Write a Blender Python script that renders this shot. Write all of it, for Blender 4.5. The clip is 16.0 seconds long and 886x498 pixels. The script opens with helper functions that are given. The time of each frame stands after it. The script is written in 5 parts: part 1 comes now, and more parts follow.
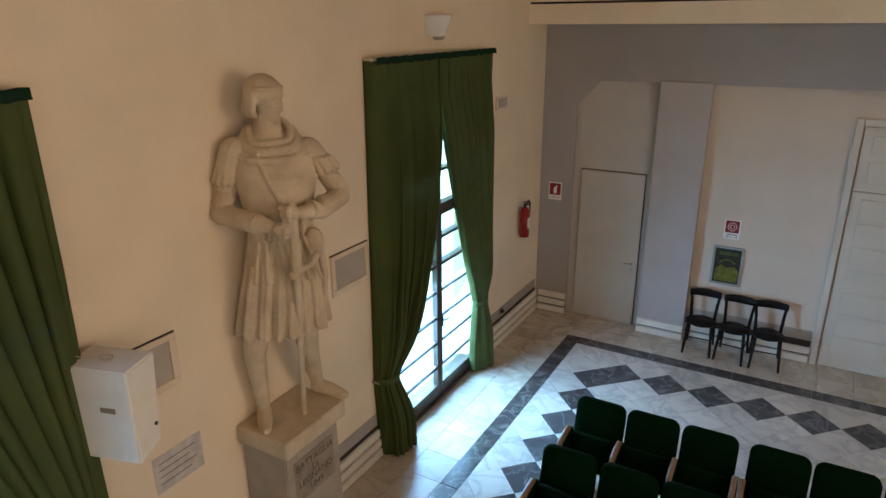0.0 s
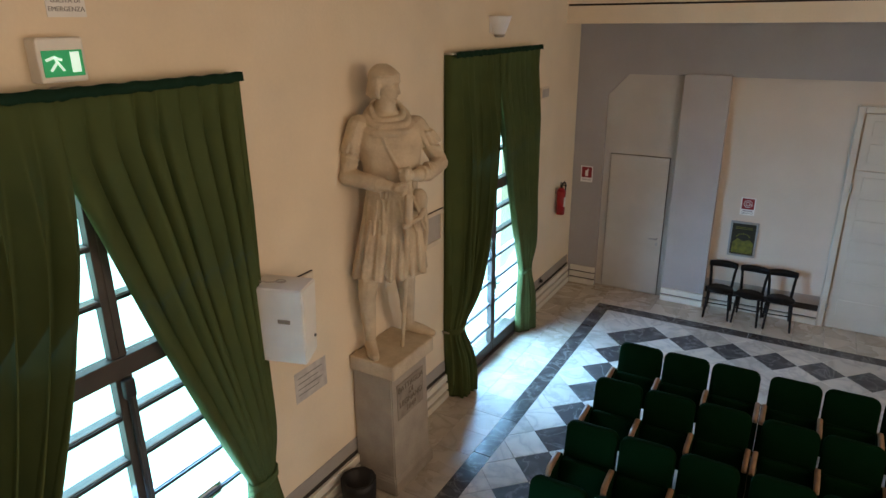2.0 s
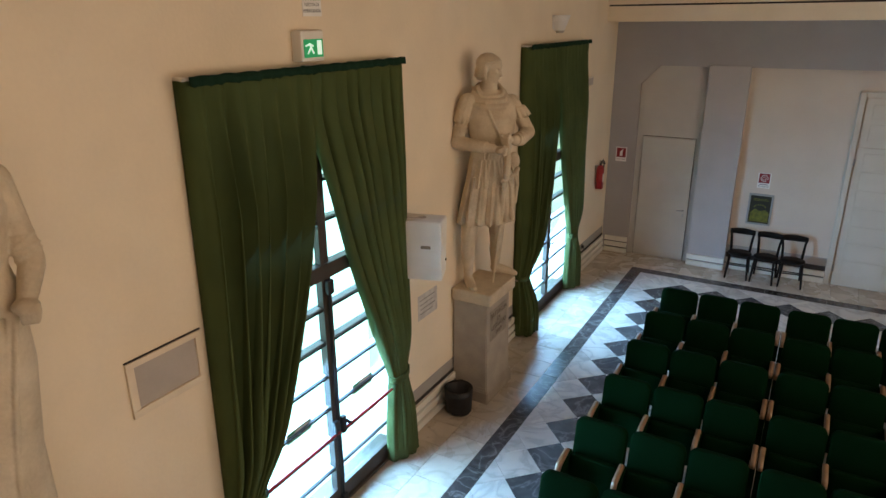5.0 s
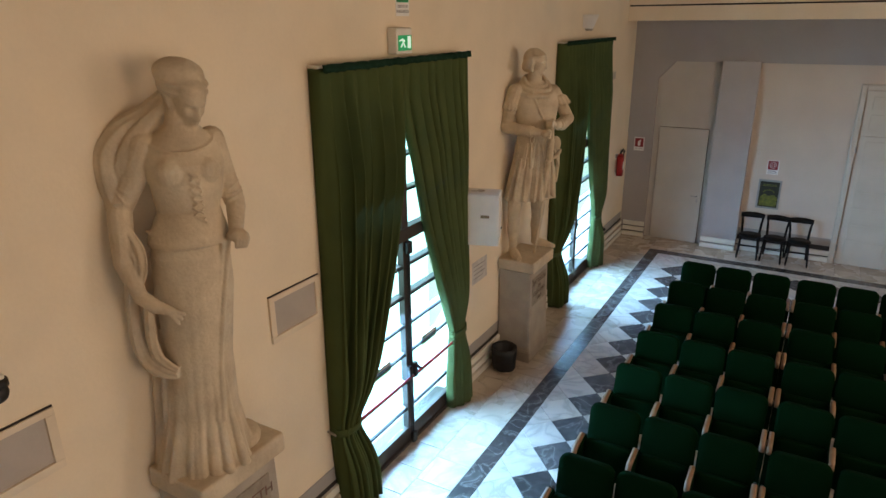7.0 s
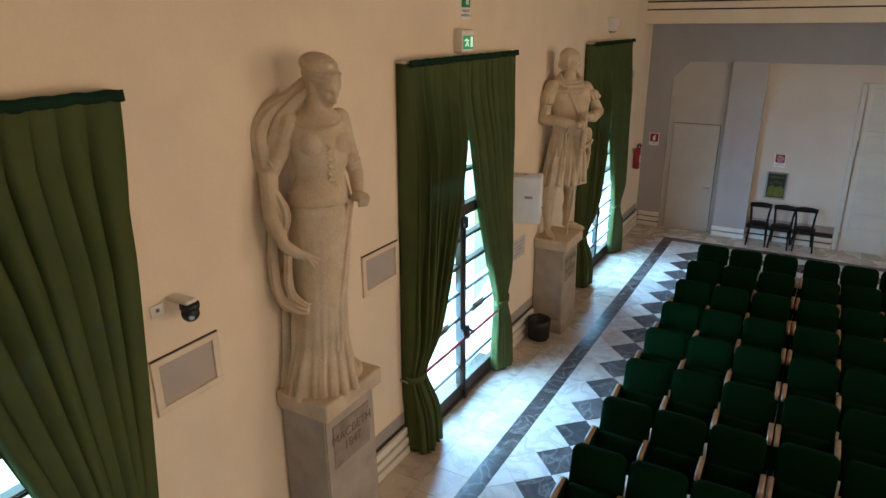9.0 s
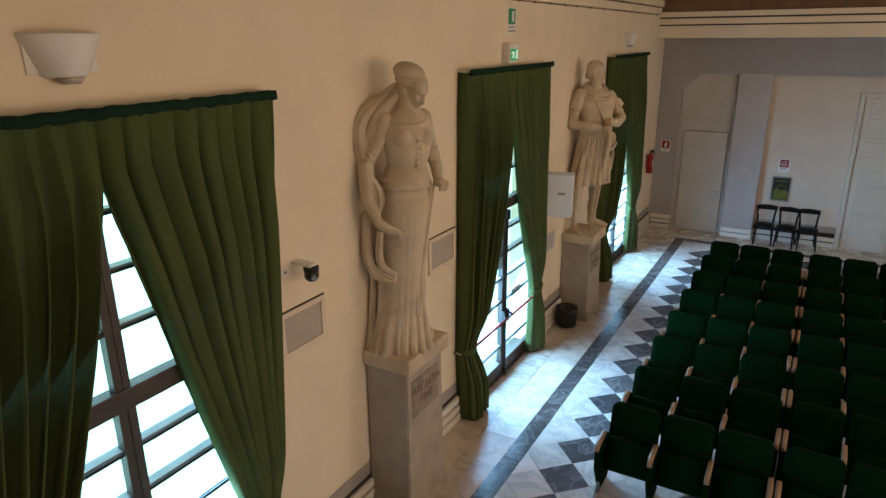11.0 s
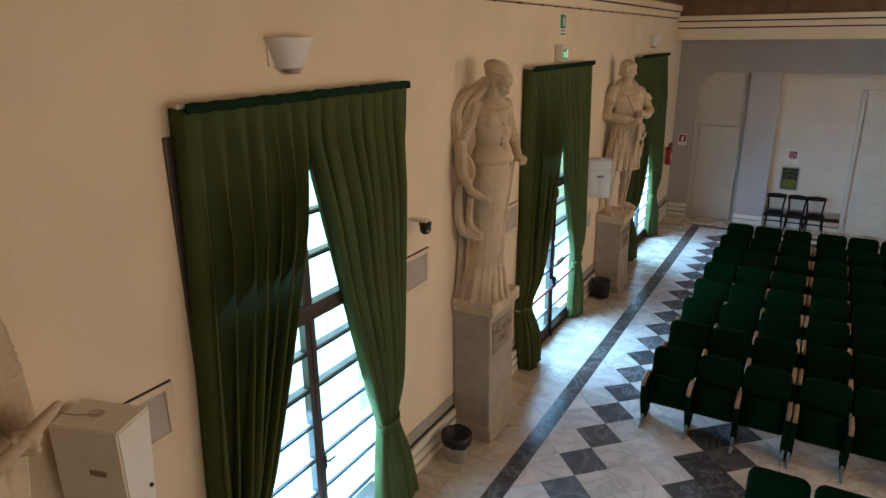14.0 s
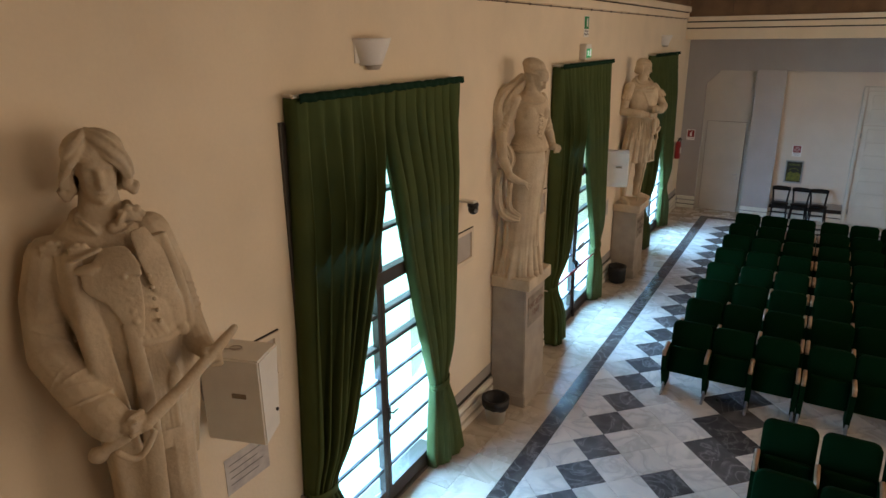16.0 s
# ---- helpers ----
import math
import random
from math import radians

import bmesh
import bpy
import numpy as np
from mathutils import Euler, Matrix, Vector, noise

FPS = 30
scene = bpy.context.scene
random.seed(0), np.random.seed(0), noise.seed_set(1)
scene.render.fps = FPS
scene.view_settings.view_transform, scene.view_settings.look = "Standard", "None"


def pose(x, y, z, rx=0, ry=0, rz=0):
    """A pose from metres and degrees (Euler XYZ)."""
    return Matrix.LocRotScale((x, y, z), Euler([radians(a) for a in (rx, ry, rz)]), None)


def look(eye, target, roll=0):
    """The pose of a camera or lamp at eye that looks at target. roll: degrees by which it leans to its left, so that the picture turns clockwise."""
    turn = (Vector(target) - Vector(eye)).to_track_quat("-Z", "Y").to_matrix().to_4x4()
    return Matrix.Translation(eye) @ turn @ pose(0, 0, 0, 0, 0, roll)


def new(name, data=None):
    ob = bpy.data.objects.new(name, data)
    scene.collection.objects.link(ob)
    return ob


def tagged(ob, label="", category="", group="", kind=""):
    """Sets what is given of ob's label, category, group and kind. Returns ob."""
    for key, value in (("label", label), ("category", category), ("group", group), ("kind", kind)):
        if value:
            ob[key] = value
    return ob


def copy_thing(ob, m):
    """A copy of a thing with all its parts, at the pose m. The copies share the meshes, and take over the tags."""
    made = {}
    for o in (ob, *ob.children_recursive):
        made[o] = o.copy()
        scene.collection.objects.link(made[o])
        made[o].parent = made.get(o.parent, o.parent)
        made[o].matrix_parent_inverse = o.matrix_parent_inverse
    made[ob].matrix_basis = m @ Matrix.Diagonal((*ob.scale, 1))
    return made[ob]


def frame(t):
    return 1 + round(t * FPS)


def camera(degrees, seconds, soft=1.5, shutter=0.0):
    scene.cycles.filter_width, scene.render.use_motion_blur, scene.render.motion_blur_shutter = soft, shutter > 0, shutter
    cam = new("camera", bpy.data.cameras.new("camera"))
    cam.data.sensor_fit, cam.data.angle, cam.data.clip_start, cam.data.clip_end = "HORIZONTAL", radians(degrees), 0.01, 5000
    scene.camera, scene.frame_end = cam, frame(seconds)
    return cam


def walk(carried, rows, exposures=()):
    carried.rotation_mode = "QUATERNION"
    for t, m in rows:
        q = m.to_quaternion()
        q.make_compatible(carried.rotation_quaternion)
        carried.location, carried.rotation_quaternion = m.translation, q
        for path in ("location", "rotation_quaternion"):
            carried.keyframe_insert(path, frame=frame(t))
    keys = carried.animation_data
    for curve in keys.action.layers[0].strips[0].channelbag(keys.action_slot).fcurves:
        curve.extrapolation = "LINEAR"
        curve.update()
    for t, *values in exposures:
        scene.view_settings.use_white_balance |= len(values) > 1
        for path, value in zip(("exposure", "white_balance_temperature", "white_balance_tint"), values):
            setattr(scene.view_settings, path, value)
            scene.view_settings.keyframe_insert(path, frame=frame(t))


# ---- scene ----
cam = camera(68.6, 16.0)
METRES, EYE, TILT, LEAN, TURN = 8.0, 1.5, 0.0, 0.0, 0.0
PATH = [
    (0, (3.694, -9.582, 4.563), (2.749, -7.948, 3.901), -0.4),
    (0.5, (3.685, -9.933, 4.569), (2.738, -8.301, 3.906), -0.4),
    (1, (3.669, -10.282, 4.574), (2.722, -8.65, 3.911), -0.5),
    (1.5, (3.665, -10.639, 4.58), (2.718, -9.007, 3.916), -0.5),
    (2, (3.644, -10.975, 4.574), (2.698, -9.342, 3.911), -0.5),
    (2.5, (3.632, -11.311, 4.572), (2.687, -9.678, 3.909), -0.5),
    (3, (3.622, -11.644, 4.572), (2.677, -10.011, 3.908), -0.5),
    (3.5, (3.618, -11.965, 4.569), (2.671, -10.333, 3.905), -0.5),
    (4, (3.607, -12.282, 4.571), (2.661, -10.65, 3.906), -0.5),
    (6.5, (3.553, -13.832, 4.579), (2.605, -12.202, 3.913), -0.6),
    (7, (3.538, -14.126, 4.578), (2.591, -12.495, 3.911), -0.6),
    (7.5, (3.531, -14.414, 4.578), (2.583, -12.784, 3.911), -0.6),
    (8, (3.525, -14.708, 4.583), (2.577, -13.078, 3.915), -0.6),
    (8.5, (3.503, -14.99, 4.583), (2.557, -13.359, 3.915), -0.5),
    (9, (3.493, -15.28, 4.586), (2.545, -13.648, 3.926), -0.5),
    (11.5, (3.45, -16.692, 4.595), (2.493, -15.047, 3.979), -0.6),
    (12, (3.444, -16.974, 4.59), (2.484, -15.33, 3.977), -0.7),
    (12.5, (3.426, -17.243, 4.592), (2.466, -15.599, 3.979), -0.7),
    (13, (3.412, -17.497, 4.604), (2.452, -15.854, 3.988), -0.6),
    (13.5, (3.409, -17.756, 4.607), (2.451, -16.113, 3.99), -0.6),
    (14, (3.405, -18.004, 4.605), (2.446, -16.361, 3.989), -0.6),
    (14.5, (3.399, -18.242, 4.608), (2.44, -16.599, 3.992), -0.7),
    (15, (3.393, -18.484, 4.614), (2.434, -16.842, 3.997), -0.7),
    (15.5, (3.377, -18.713, 4.614), (2.418, -17.071, 3.997), -0.7),
    (16, (3.365, -18.931, 4.617), (2.405, -17.288, 4.0), -0.7),
]
walk(cam, [(t, look(eye, target, roll)) for t, eye, target, roll in PATH], exposures=((0, 0.12), (8, 0.09), (16, -0.06)))

# ---------------- world, exposure and large lights ----------------
world = bpy.data.worlds.new("world")
scene.world = world
world.use_nodes = True
wt = world.node_tree
sky = wt.nodes.new("ShaderNodeTexSky")
sky.sky_type, sky.sun_disc = "NISHITA", False
sky.sun_elevation, sky.sun_rotation = radians(40), radians(90)
wt.links.new(sky.outputs[0], wt.nodes["Background"].inputs[0])
wt.nodes["Background"].inputs[1].default_value = 0.12

WINDOW_Y = (-3.32, -8.83, -14.37)      # centre of each French window
HALF_OPEN, OPEN_TOP = 1.115, 4.06
ROOM_X, ROOM_NEAR, CEIL = 8.8, -24.0, 6.0


def area_lamp(name, eye, target, sx, sy, watts, colour):
    data = bpy.data.lights.new(name, "AREA")
    data.shape, data.size, data.size_y, data.energy, data.color = "RECTANGLE", sx, sy, watts, colour
    ob = new(name, data)
    ob.matrix_world = look(eye, target)
    return ob


for wy in WINDOW_Y:
    # daylight in the French windows: pale sky over the whole opening, stronger light off the paving low down
    for name, z, aim, height, watts in (("window_sky_light", 2.02, 1.2, 3.9, 25), ("window_paving_light", 0.90, 0.20, 1.6, 310)):
        lamp = area_lamp(name, (-0.38 + 0.005 * (height < 2), wy, z), (1.0, wy, aim), 2.12, height, watts, (0.30, 0.57, 1.0))
        lamp.data.spread = radians(150)
# warm hall light: added unseen lamps under the ceiling and along the opposite wall
area_lamp("added_ceiling_light", (4.6, -12.0, 5.93), (4.6, -12.0, 0), 5.5, 12.0, 52, (1.0, 0.74, 0.53))
# lamp added by the far end, to light the wall below the beam
area_lamp("added_ceiling_light", (4.0, -2.3, 5.93), (4.0, -2.0, 0), 7.0, 1.2, 12, (1.0, 0.75, 0.54))
for wy, watts in ((-7.0, 150), (-12.5, 150), (-18.0, 88)):
    area_lamp("added_east_wall_light", (8.7, wy, 3.5), (0, wy - 0.5, 2.9), 3.0, 3.4, watts, (1.0, 0.735, 0.52))

# ---------------- materials ----------------


def mat(name, colour, rough=0.6, metal=0.0, var=0.12, scale=6.0, bump=0.15, fine=60.0, rnd=0.0, tint=None, spec=0.5):
    """A surface with stains at one scale, grain at another, and relief."""
    m = bpy.data.materials.new(name)
    m.use_nodes = True
    nt = m.node_tree
    L, N = nt.links.new, nt.nodes.new
    b = nt.nodes["Principled BSDF"]
    co = N("ShaderNodeTexCoord")
    n1, n2 = N("ShaderNodeTexNoise"), N("ShaderNodeTexNoise")
    n1.inputs["Scale"].default_value, n1.inputs["Detail"].default_value = scale, 5
    n2.inputs["Scale"].default_value, n2.inputs["Detail"].default_value = fine, 3
    for n in (n1, n2):
        L(co.outputs["Object"], n.inputs["Vector"])
    mix = N("ShaderNodeMix")
    mix.data_type = "RGBA"
    c2 = tint or tuple(max(0, c * (1 - 2.2 * var)) for c in colour)
    mix.inputs[6].default_value, mix.inputs[7].default_value = (*colour, 1), (*c2, 1)
    ramp = N("ShaderNodeMapRange")
    ramp.inputs[1].default_value, ramp.inputs[2].default_value = 0.35, 0.75
    L(n1.outputs["Fac"], ramp.inputs[0])
    L(ramp.outputs[0], mix.inputs[0])
    hsv = N("ShaderNodeHueSaturation")
    L(mix.outputs[2], hsv.inputs["Color"])
    val = N("ShaderNodeMapRange")
    val.inputs[3].default_value, val.inputs[4].default_value = 1 - var * 0.6, 1 + var * 0.6
    L(n2.outputs["Fac"], val.inputs[0])
    if rnd:
        info = N("ShaderNodeObjectInfo")
        r2 = N("ShaderNodeMapRange")
        r2.inputs[3].default_value, r2.inputs[4].default_value = 1 - rnd, 1 + rnd
        mul = N("ShaderNodeMath")
        mul.operation = "MULTIPLY"
        L(info.outputs["Random"], r2.inputs[0])
        L(r2.outputs[0], mul.inputs[0])
        L(val.outputs[0], mul.inputs[1])
        L(mul.outputs[0], hsv.inputs["Value"])
    else:
        L(val.outputs[0], hsv.inputs["Value"])
    L(hsv.outputs[0], b.inputs["Base Color"])
    b.inputs["Roughness"].default_value, b.inputs["Metallic"].default_value = rough, metal
    b.inputs["Specular IOR Level"].default_value = spec
    if bump:
        add = N("ShaderNodeMath")
        add.operation = "ADD"
        bp = N("ShaderNodeBump")
        bp.inputs["Strength"].default_value, bp.inputs["Distance"].default_value = bump, 0.01
        L(n1.outputs["Fac"], add.inputs[0])
        L(n2.outputs["Fac"], add.inputs[1])
        L(add.outputs[0], bp.inputs["Height"])
        L(bp.outputs[0], b.inputs["Normal"])
    return m


def marble(name, ground, vein, scale, sharp, rough, rnd):
    """Polished marble: clouds and thin bent veins, each slab cut elsewhere."""
    m = bpy.data.materials.new(name)
    m.use_nodes = True
    nt = m.node_tree
    L, N = nt.links.new, nt.nodes.new
    b = nt.nodes["Principled BSDF"]
    geo, info = N("ShaderNodeNewGeometry"), N("ShaderNodeObjectInfo")
    seed = N("ShaderNodeMath")
    seed.operation = "ADD"
    L(info.outputs["Random"], seed.inputs[0])
    L(geo.outputs["Random Per Island"], seed.inputs[1])
    off = N("ShaderNodeVectorMath")
    off.operation = "SCALE"
    off.inputs[0].default_value = (17.0, 31.0, 7.0)
    L(seed.outputs[0], off.inputs["Scale"])
    pos = N("ShaderNodeVectorMath")
    pos.operation = "ADD"
    L(geo.outputs["Position"], pos.inputs[0])
    L(off.outputs[0], pos.inputs[1])
    rot = N("ShaderNodeVectorRotate")
    rot.rotation_type = "Z_AXIS"
    turn = N("ShaderNodeMath")
    turn.operation = "MULTIPLY"
    turn.inputs[1].default_value = 9.0
    L(seed.outputs[0], turn.inputs[0])
    L(pos.outputs[0], rot.inputs["Vector"])
    L(turn.outputs[0], rot.inputs["Angle"])
    n1 = N("ShaderNodeTexNoise")
    n1.inputs["Scale"].default_value, n1.inputs["Detail"].default_value, n1.inputs["Distortion"].default_value = scale, 8, 1.2
    n2 = N("ShaderNodeTexNoise")
    n2.inputs["Scale"].default_value, n2.inputs["Detail"].default_value, n2.inputs["Distortion"].default_value = scale * 0.9, 6, 0.9
    L(rot.outputs[0], n1.inputs["Vector"])
    L(rot.outputs[0], n2.inputs["Vector"])
    ridge = N("ShaderNodeMath")      # distance from the level where a crack runs
    ridge.operation = "SUBTRACT"
    ridge.inputs[1].default_value = 0.5
    L(n2.outputs["Fac"], ridge.inputs[0])
    size = N("ShaderNodeMath")
    size.operation = "ABSOLUTE"
    L(ridge.outputs[0], size.inputs[0])
    near = N("ShaderNodeMapRange")
    near.inputs[1].default_value, near.inputs[2].default_value = 0.0, 0.16
    near.inputs[3].default_value, near.inputs[4].default_value = 1.0, 0.0
    L(size.outputs[0], near.inputs[0])
    thin = N("ShaderNodeMath")
    thin.operation = "POWER"
    thin.inputs[1].default_value = sharp
    L(near.outputs[0], thin.inputs[0])
    cl = N("ShaderNodeMapRange")
    cl.inputs[1].default_value, cl.inputs[2].default_value, cl.inputs[4].default_value = 0.45, 0.8, 0.55
    L(n1.outputs["Fac"], cl.inputs[0])
    both = N("ShaderNodeMath")
    both.operation, both.use_clamp = "ADD", True
    L(thin.outputs[0], both.inputs[0])
    L(cl.outputs[0], both.inputs[1])
    mix = N("ShaderNodeMix")
    mix.data_type = "RGBA"
    mix.inputs[6].default_value, mix.inputs[7].default_value = (*ground, 1), (*vein, 1)
    L(both.outputs[0], mix.inputs[0])
    hsv = N("ShaderNodeHueSaturation")
    rv = N("ShaderNodeMapRange")
    rv.inputs[2].default_value = 2.0
    rv.inputs[3].default_value, rv.inputs[4].default_value = 1 - rnd, 1 + rnd
    L(seed.outputs[0], rv.inputs[0])
    L(rv.outputs[0], hsv.inputs["Value"])
    L(mix.outputs[2], hsv.inputs["Color"])
    L(hsv.outputs[0], b.inputs["Base Color"])
    rr = N("ShaderNodeMapRange")
    rr.inputs[3].default_value, rr.inputs[4].default_value = rough - 0.06, rough + 0.12
    L(n1.outputs["Fac"], rr.inputs[0])
    L(rr.outputs[0], b.inputs["Roughness"])
    return m


def cloth(name, colour, tint, through_part, rough=0.9, weave=700.0):
    m = mat(name, colour, rough, var=0.1, scale=3.0, bump=0.12, fine=weave, tint=tint, spec=0.04)
    nt = m.node_tree
    b, out = nt.nodes["Principled BSDF"], nt.nodes["Material Output"]
    b.inputs["Sheen Weight"].default_value, b.inputs["Sheen Roughness"].default_value = 0.06 if through_part else 0.0, 0.5
    b.inputs["Sheen Tint"].default_value = (*[min(1, c * 6) for c in colour], 1)
    if through_part:
        tr = nt.nodes.new("ShaderNodeBsdfTranslucent")
        tr.inputs[0].default_value = (0.07, 0.36, 0.44, 1)
        mx = nt.nodes.new("ShaderNodeMixShader")
        mx.inputs[0].default_value = through_part
        nt.links.new(b.outputs[0], mx.inputs[1])
        nt.links.new(tr.outputs[0], mx.inputs[2])
        nt.links.new(mx.outputs[0], out.inputs[0])
    return m


def glass_mat():
    m = bpy.data.materials.new("window_glass")
    m.use_nodes = True
    nt = m.node_tree
    nt.nodes.remove(nt.nodes["Principled BSDF"])
    tr, gl, mx = (nt.nodes.new(k) for k in ("ShaderNodeBsdfTransparent", "ShaderNodeBsdfGlossy", "ShaderNodeMixShader"))
    tr.inputs[0].default_value = (0.93, 1.0, 0.99, 1)
    gl.inputs["Roughness"].default_value = 0.03
    mx.inputs[0].default_value = 0.05
    nt.links.new(tr.outputs[0], mx.inputs[1])
    nt.links.new(gl.outputs[0], mx.inputs[2])
    nt.links.new(mx.outputs[0], nt.nodes["Material Output"].inputs[0])
    return m


def glow(name, colour, strength):
    m = bpy.data.materials.new(name)
    m.use_nodes = True
    b = m.node_tree.nodes["Principled BSDF"]
    b.inputs["Base Color"].default_value = (*colour, 1)
    b.inputs["Emission Color"].default_value = (*colour, 1)
    b.inputs["Emission Strength"].default_value = strength
    return m


PLASTER = mat("cream_wall_plaster", (0.79, 0.665, 0.49), 0.9, var=0.05, scale=1.3, bump=0.12, fine=35)
# grey plaster, darkened so the colour holds the shade under the beam
PLASTER_FAR = mat("beam_shaded_grey_plaster", (0.38, 0.355, 0.34), 0.9, var=0.05, scale=1.3, bump=0.1, fine=35)
PLASTER_PANEL = mat("off_white_panel_plaster", (0.64, 0.545, 0.445), 0.9, var=0.05, scale=1.3, bump=0.1, fine=35)
PILLAR_PAINT = mat("grey_lilac_pillar_paint", (0.46, 0.42, 0.40), 0.85, var=0.05, scale=1.5, bump=0.1, fine=30)
GREY_BAND = mat("grey_dado_paint", (0.36, 0.33, 0.30), 0.8, var=0.08, scale=2, bump=0.05)
SKIRT_WHITE = mat("ivory_skirting_enamel", (0.78, 0.75, 0.66), 0.45, var=0.06, scale=3, bump=0.05)
CABLE_BROWN = mat("brown_cable_sheath", (0.13, 0.075, 0.04), 0.6, var=0.15, bump=0)
GAP_DARK = mat("dark_groove", (0.035, 0.03, 0.026), 0.9, var=0.2, bump=0)
DOOR_PAINT = mat("greige_door_enamel", (0.52, 0.475, 0.41), 0.55, var=0.05, scale=2, bump=0.05)
DOOR_WHITE = mat("ivory_door_enamel", (0.62, 0.57, 0.48), 0.5, var=0.05, scale=2, bump=0.05)
BROWN_WOOD = mat("brown_wood_panel", (0.20, 0.12, 0.06), 0.6, var=0.2, scale=2.5, bump=0.1, fine=25)
STONE = mat("weathered_plaster_statue", (0.61, 0.51, 0.365), 0.85, var=0.16, scale=5, bump=0.4, fine=45, tint=(0.44, 0.355, 0.25))
PED_STONE = mat("grey_beige_pedestal_stone", (0.40, 0.345, 0.28), 0.85, var=0.16, scale=4, bump=0.3, fine=50, tint=(0.30, 0.26, 0.215))
PED_PLATE = mat("darker_inscription_stone", (0.31, 0.265, 0.21), 0.85, var=0.2, scale=7, bump=0.4, fine=60)
INK = mat("faded_reddish_inscription", (0.19, 0.11, 0.085), 0.9, var=0.2, bump=0)
INK_DARK = mat("faded_dark_inscription", (0.14, 0.11, 0.08), 0.9, var=0.2, bump=0)
WHITE_MARBLE = marble("white_grey_marble", (0.62, 0.56, 0.485), (0.46, 0.42, 0.37), 2.4, 3.0, 0.20, 0.24)
BORDER_MARBLE = marble("ivory_border_marble", (0.58, 0.50, 0.40), (0.45, 0.385, 0.30), 1.8, 3.0, 0.24, 0.16)
DARK_MARBLE = marble("veined_black_grey_marble", (0.060, 0.058, 0.058), (0.15, 0.145, 0.14), 3.0, 10.0, 0.20, 0.50)
BAND_MARBLE = marble("dark_grey_band_marble", (0.050, 0.046, 0.043), (0.15, 0.14, 0.13), 4.0, 9.0, 0.18, 0.40)
GROUT = mat("grey_grout", (0.30, 0.28, 0.25), 0.9, var=0.15, bump=0.1)
CURTAIN = cloth("moss_green_curtain_cloth", (0.074, 0.097, 0.035), (0.056, 0.077, 0.029), 0.06)
CURTAIN_TAPE = cloth("dark_teal_heading_tape", (0.014, 0.036, 0.022), (0.010, 0.028, 0.018), 0)
SEAT_CLOTH = cloth("bottle_green_seat_cloth", (0.0011, 0.0128, 0.0033), (0.0008, 0.0090, 0.0023), 0, weave=400)
ARM_WOOD = mat("pale_beech_armrest", (0.27, 0.165, 0.09), 0.4, var=0.12, scale=9, bump=0.05, fine=90)
SEAT_METAL = mat("grey_metallic_steel", (0.24, 0.245, 0.25), 0.38, 0.7, var=0.08, bump=0.02)
SEAT_PLASTIC = mat("black_seat_plastic", (0.012, 0.014, 0.013), 0.5, var=0.1, bump=0.05)
FRAME_DARK = mat("bronze_window_frame", (0.075, 0.065, 0.055), 0.45, 0.3, var=0.12, scale=6, bump=0.03)
BAR_DARK = mat("dark_glazing_bar", (0.03, 0.034, 0.034), 0.4, 0.3, var=0.1, bump=0.02)
# paler grey paints the skylight on the tops of the dark bars
BAR_LIT_TOP = mat("sky_lit_bar_top_grey", (0.40, 0.42, 0.46), 0.5, 0.0, var=0.1, bump=0.02)
GLASS = glass_mat()
RED = mat("red_enamel", (0.30, 0.008, 0.010), 0.35, var=0.08, bump=0.02)
BLACK = mat("black_rubber", (0.012, 0.012, 0.012), 0.5, var=0.1, bump=0.02)
BLACK_WOOD = mat("black_lacquered_wood", (0.007, 0.0065, 0.006), 0.55, var=0.15, bump=0.03, spec=0.2)
WHITE_METAL = mat("white_enamelled_metal", (0.78, 0.74, 0.66), 0.45, var=0.04, bump=0.02)
WHITE_PAPER = mat("white_sign_plastic", (0.80, 0.78, 0.74), 0.5, var=0.03, bump=0)
SIGN_RED = mat("red_sign_print", (0.22, 0.007, 0.010), 0.5, var=0.05, bump=0)
SIGN_GREEN = mat("green_sign_print", (0.015, 0.26, 0.09), 0.5, var=0.05, bump=0)
SIGN_GREY = mat("grey_sign_print", (0.16, 0.15, 0.14), 0.6, var=0.05, bump=0)
GREEN_GLOW = glow("lit_green_exit_sign", (0.02, 0.36, 0.13), 0.25)
WHITE_GLOW = glow("lit_white_pictogram", (0.75, 1.0, 0.85), 0.5)
VENT_GREY = mat("grey_vent_panel", (0.44, 0.385, 0.33), 0.6, var=0.06, scale=3, bump=0.05)
VENT_FRAME = mat("pale_plaster_frame", (0.72, 0.61, 0.46), 0.85, var=0.05, scale=4, bump=0.1)
SCONCE_WHITE = mat("white_plaster_sconce", (0.78, 0.74, 0.68), 0.8, var=0.05, scale=4, bump=0.08)
STEEL = mat("brushed_steel", (0.45, 0.44, 0.42), 0.35, 1.0, var=0.08, bump=0.02)
ALU = mat("grey_aluminium_frame", (0.36, 0.36, 0.34), 0.45, 0.5, var=0.08, bump=0.02)
POSTER_DARK = mat("dark_olive_print", (0.016, 0.018, 0.006), 0.6, var=0.25, scale=9, bump=0)
POSTER_GREEN = mat("yellow_green_print", (0.15, 0.15, 0.010), 0.6, var=0.3, scale=14, bump=0, tint=(0.05, 0.06, 0.006))
BAG_BLACK = mat("black_bin_liner", (0.008, 0.008, 0.009), 0.55, var=0.1, bump=0.3, fine=30)
BIN_GREY = mat("pale_grey_bin_plastic", (0.50, 0.49, 0.46), 0.5, var=0.06, bump=0.02)
NOTE_PAPER = mat("faded_paper_note", (0.56, 0.52, 0.47), 0.8, var=0.12, scale=12, bump=0.03, tint=(0.40, 0.36, 0.34))

# ---------------- building helpers ----------------


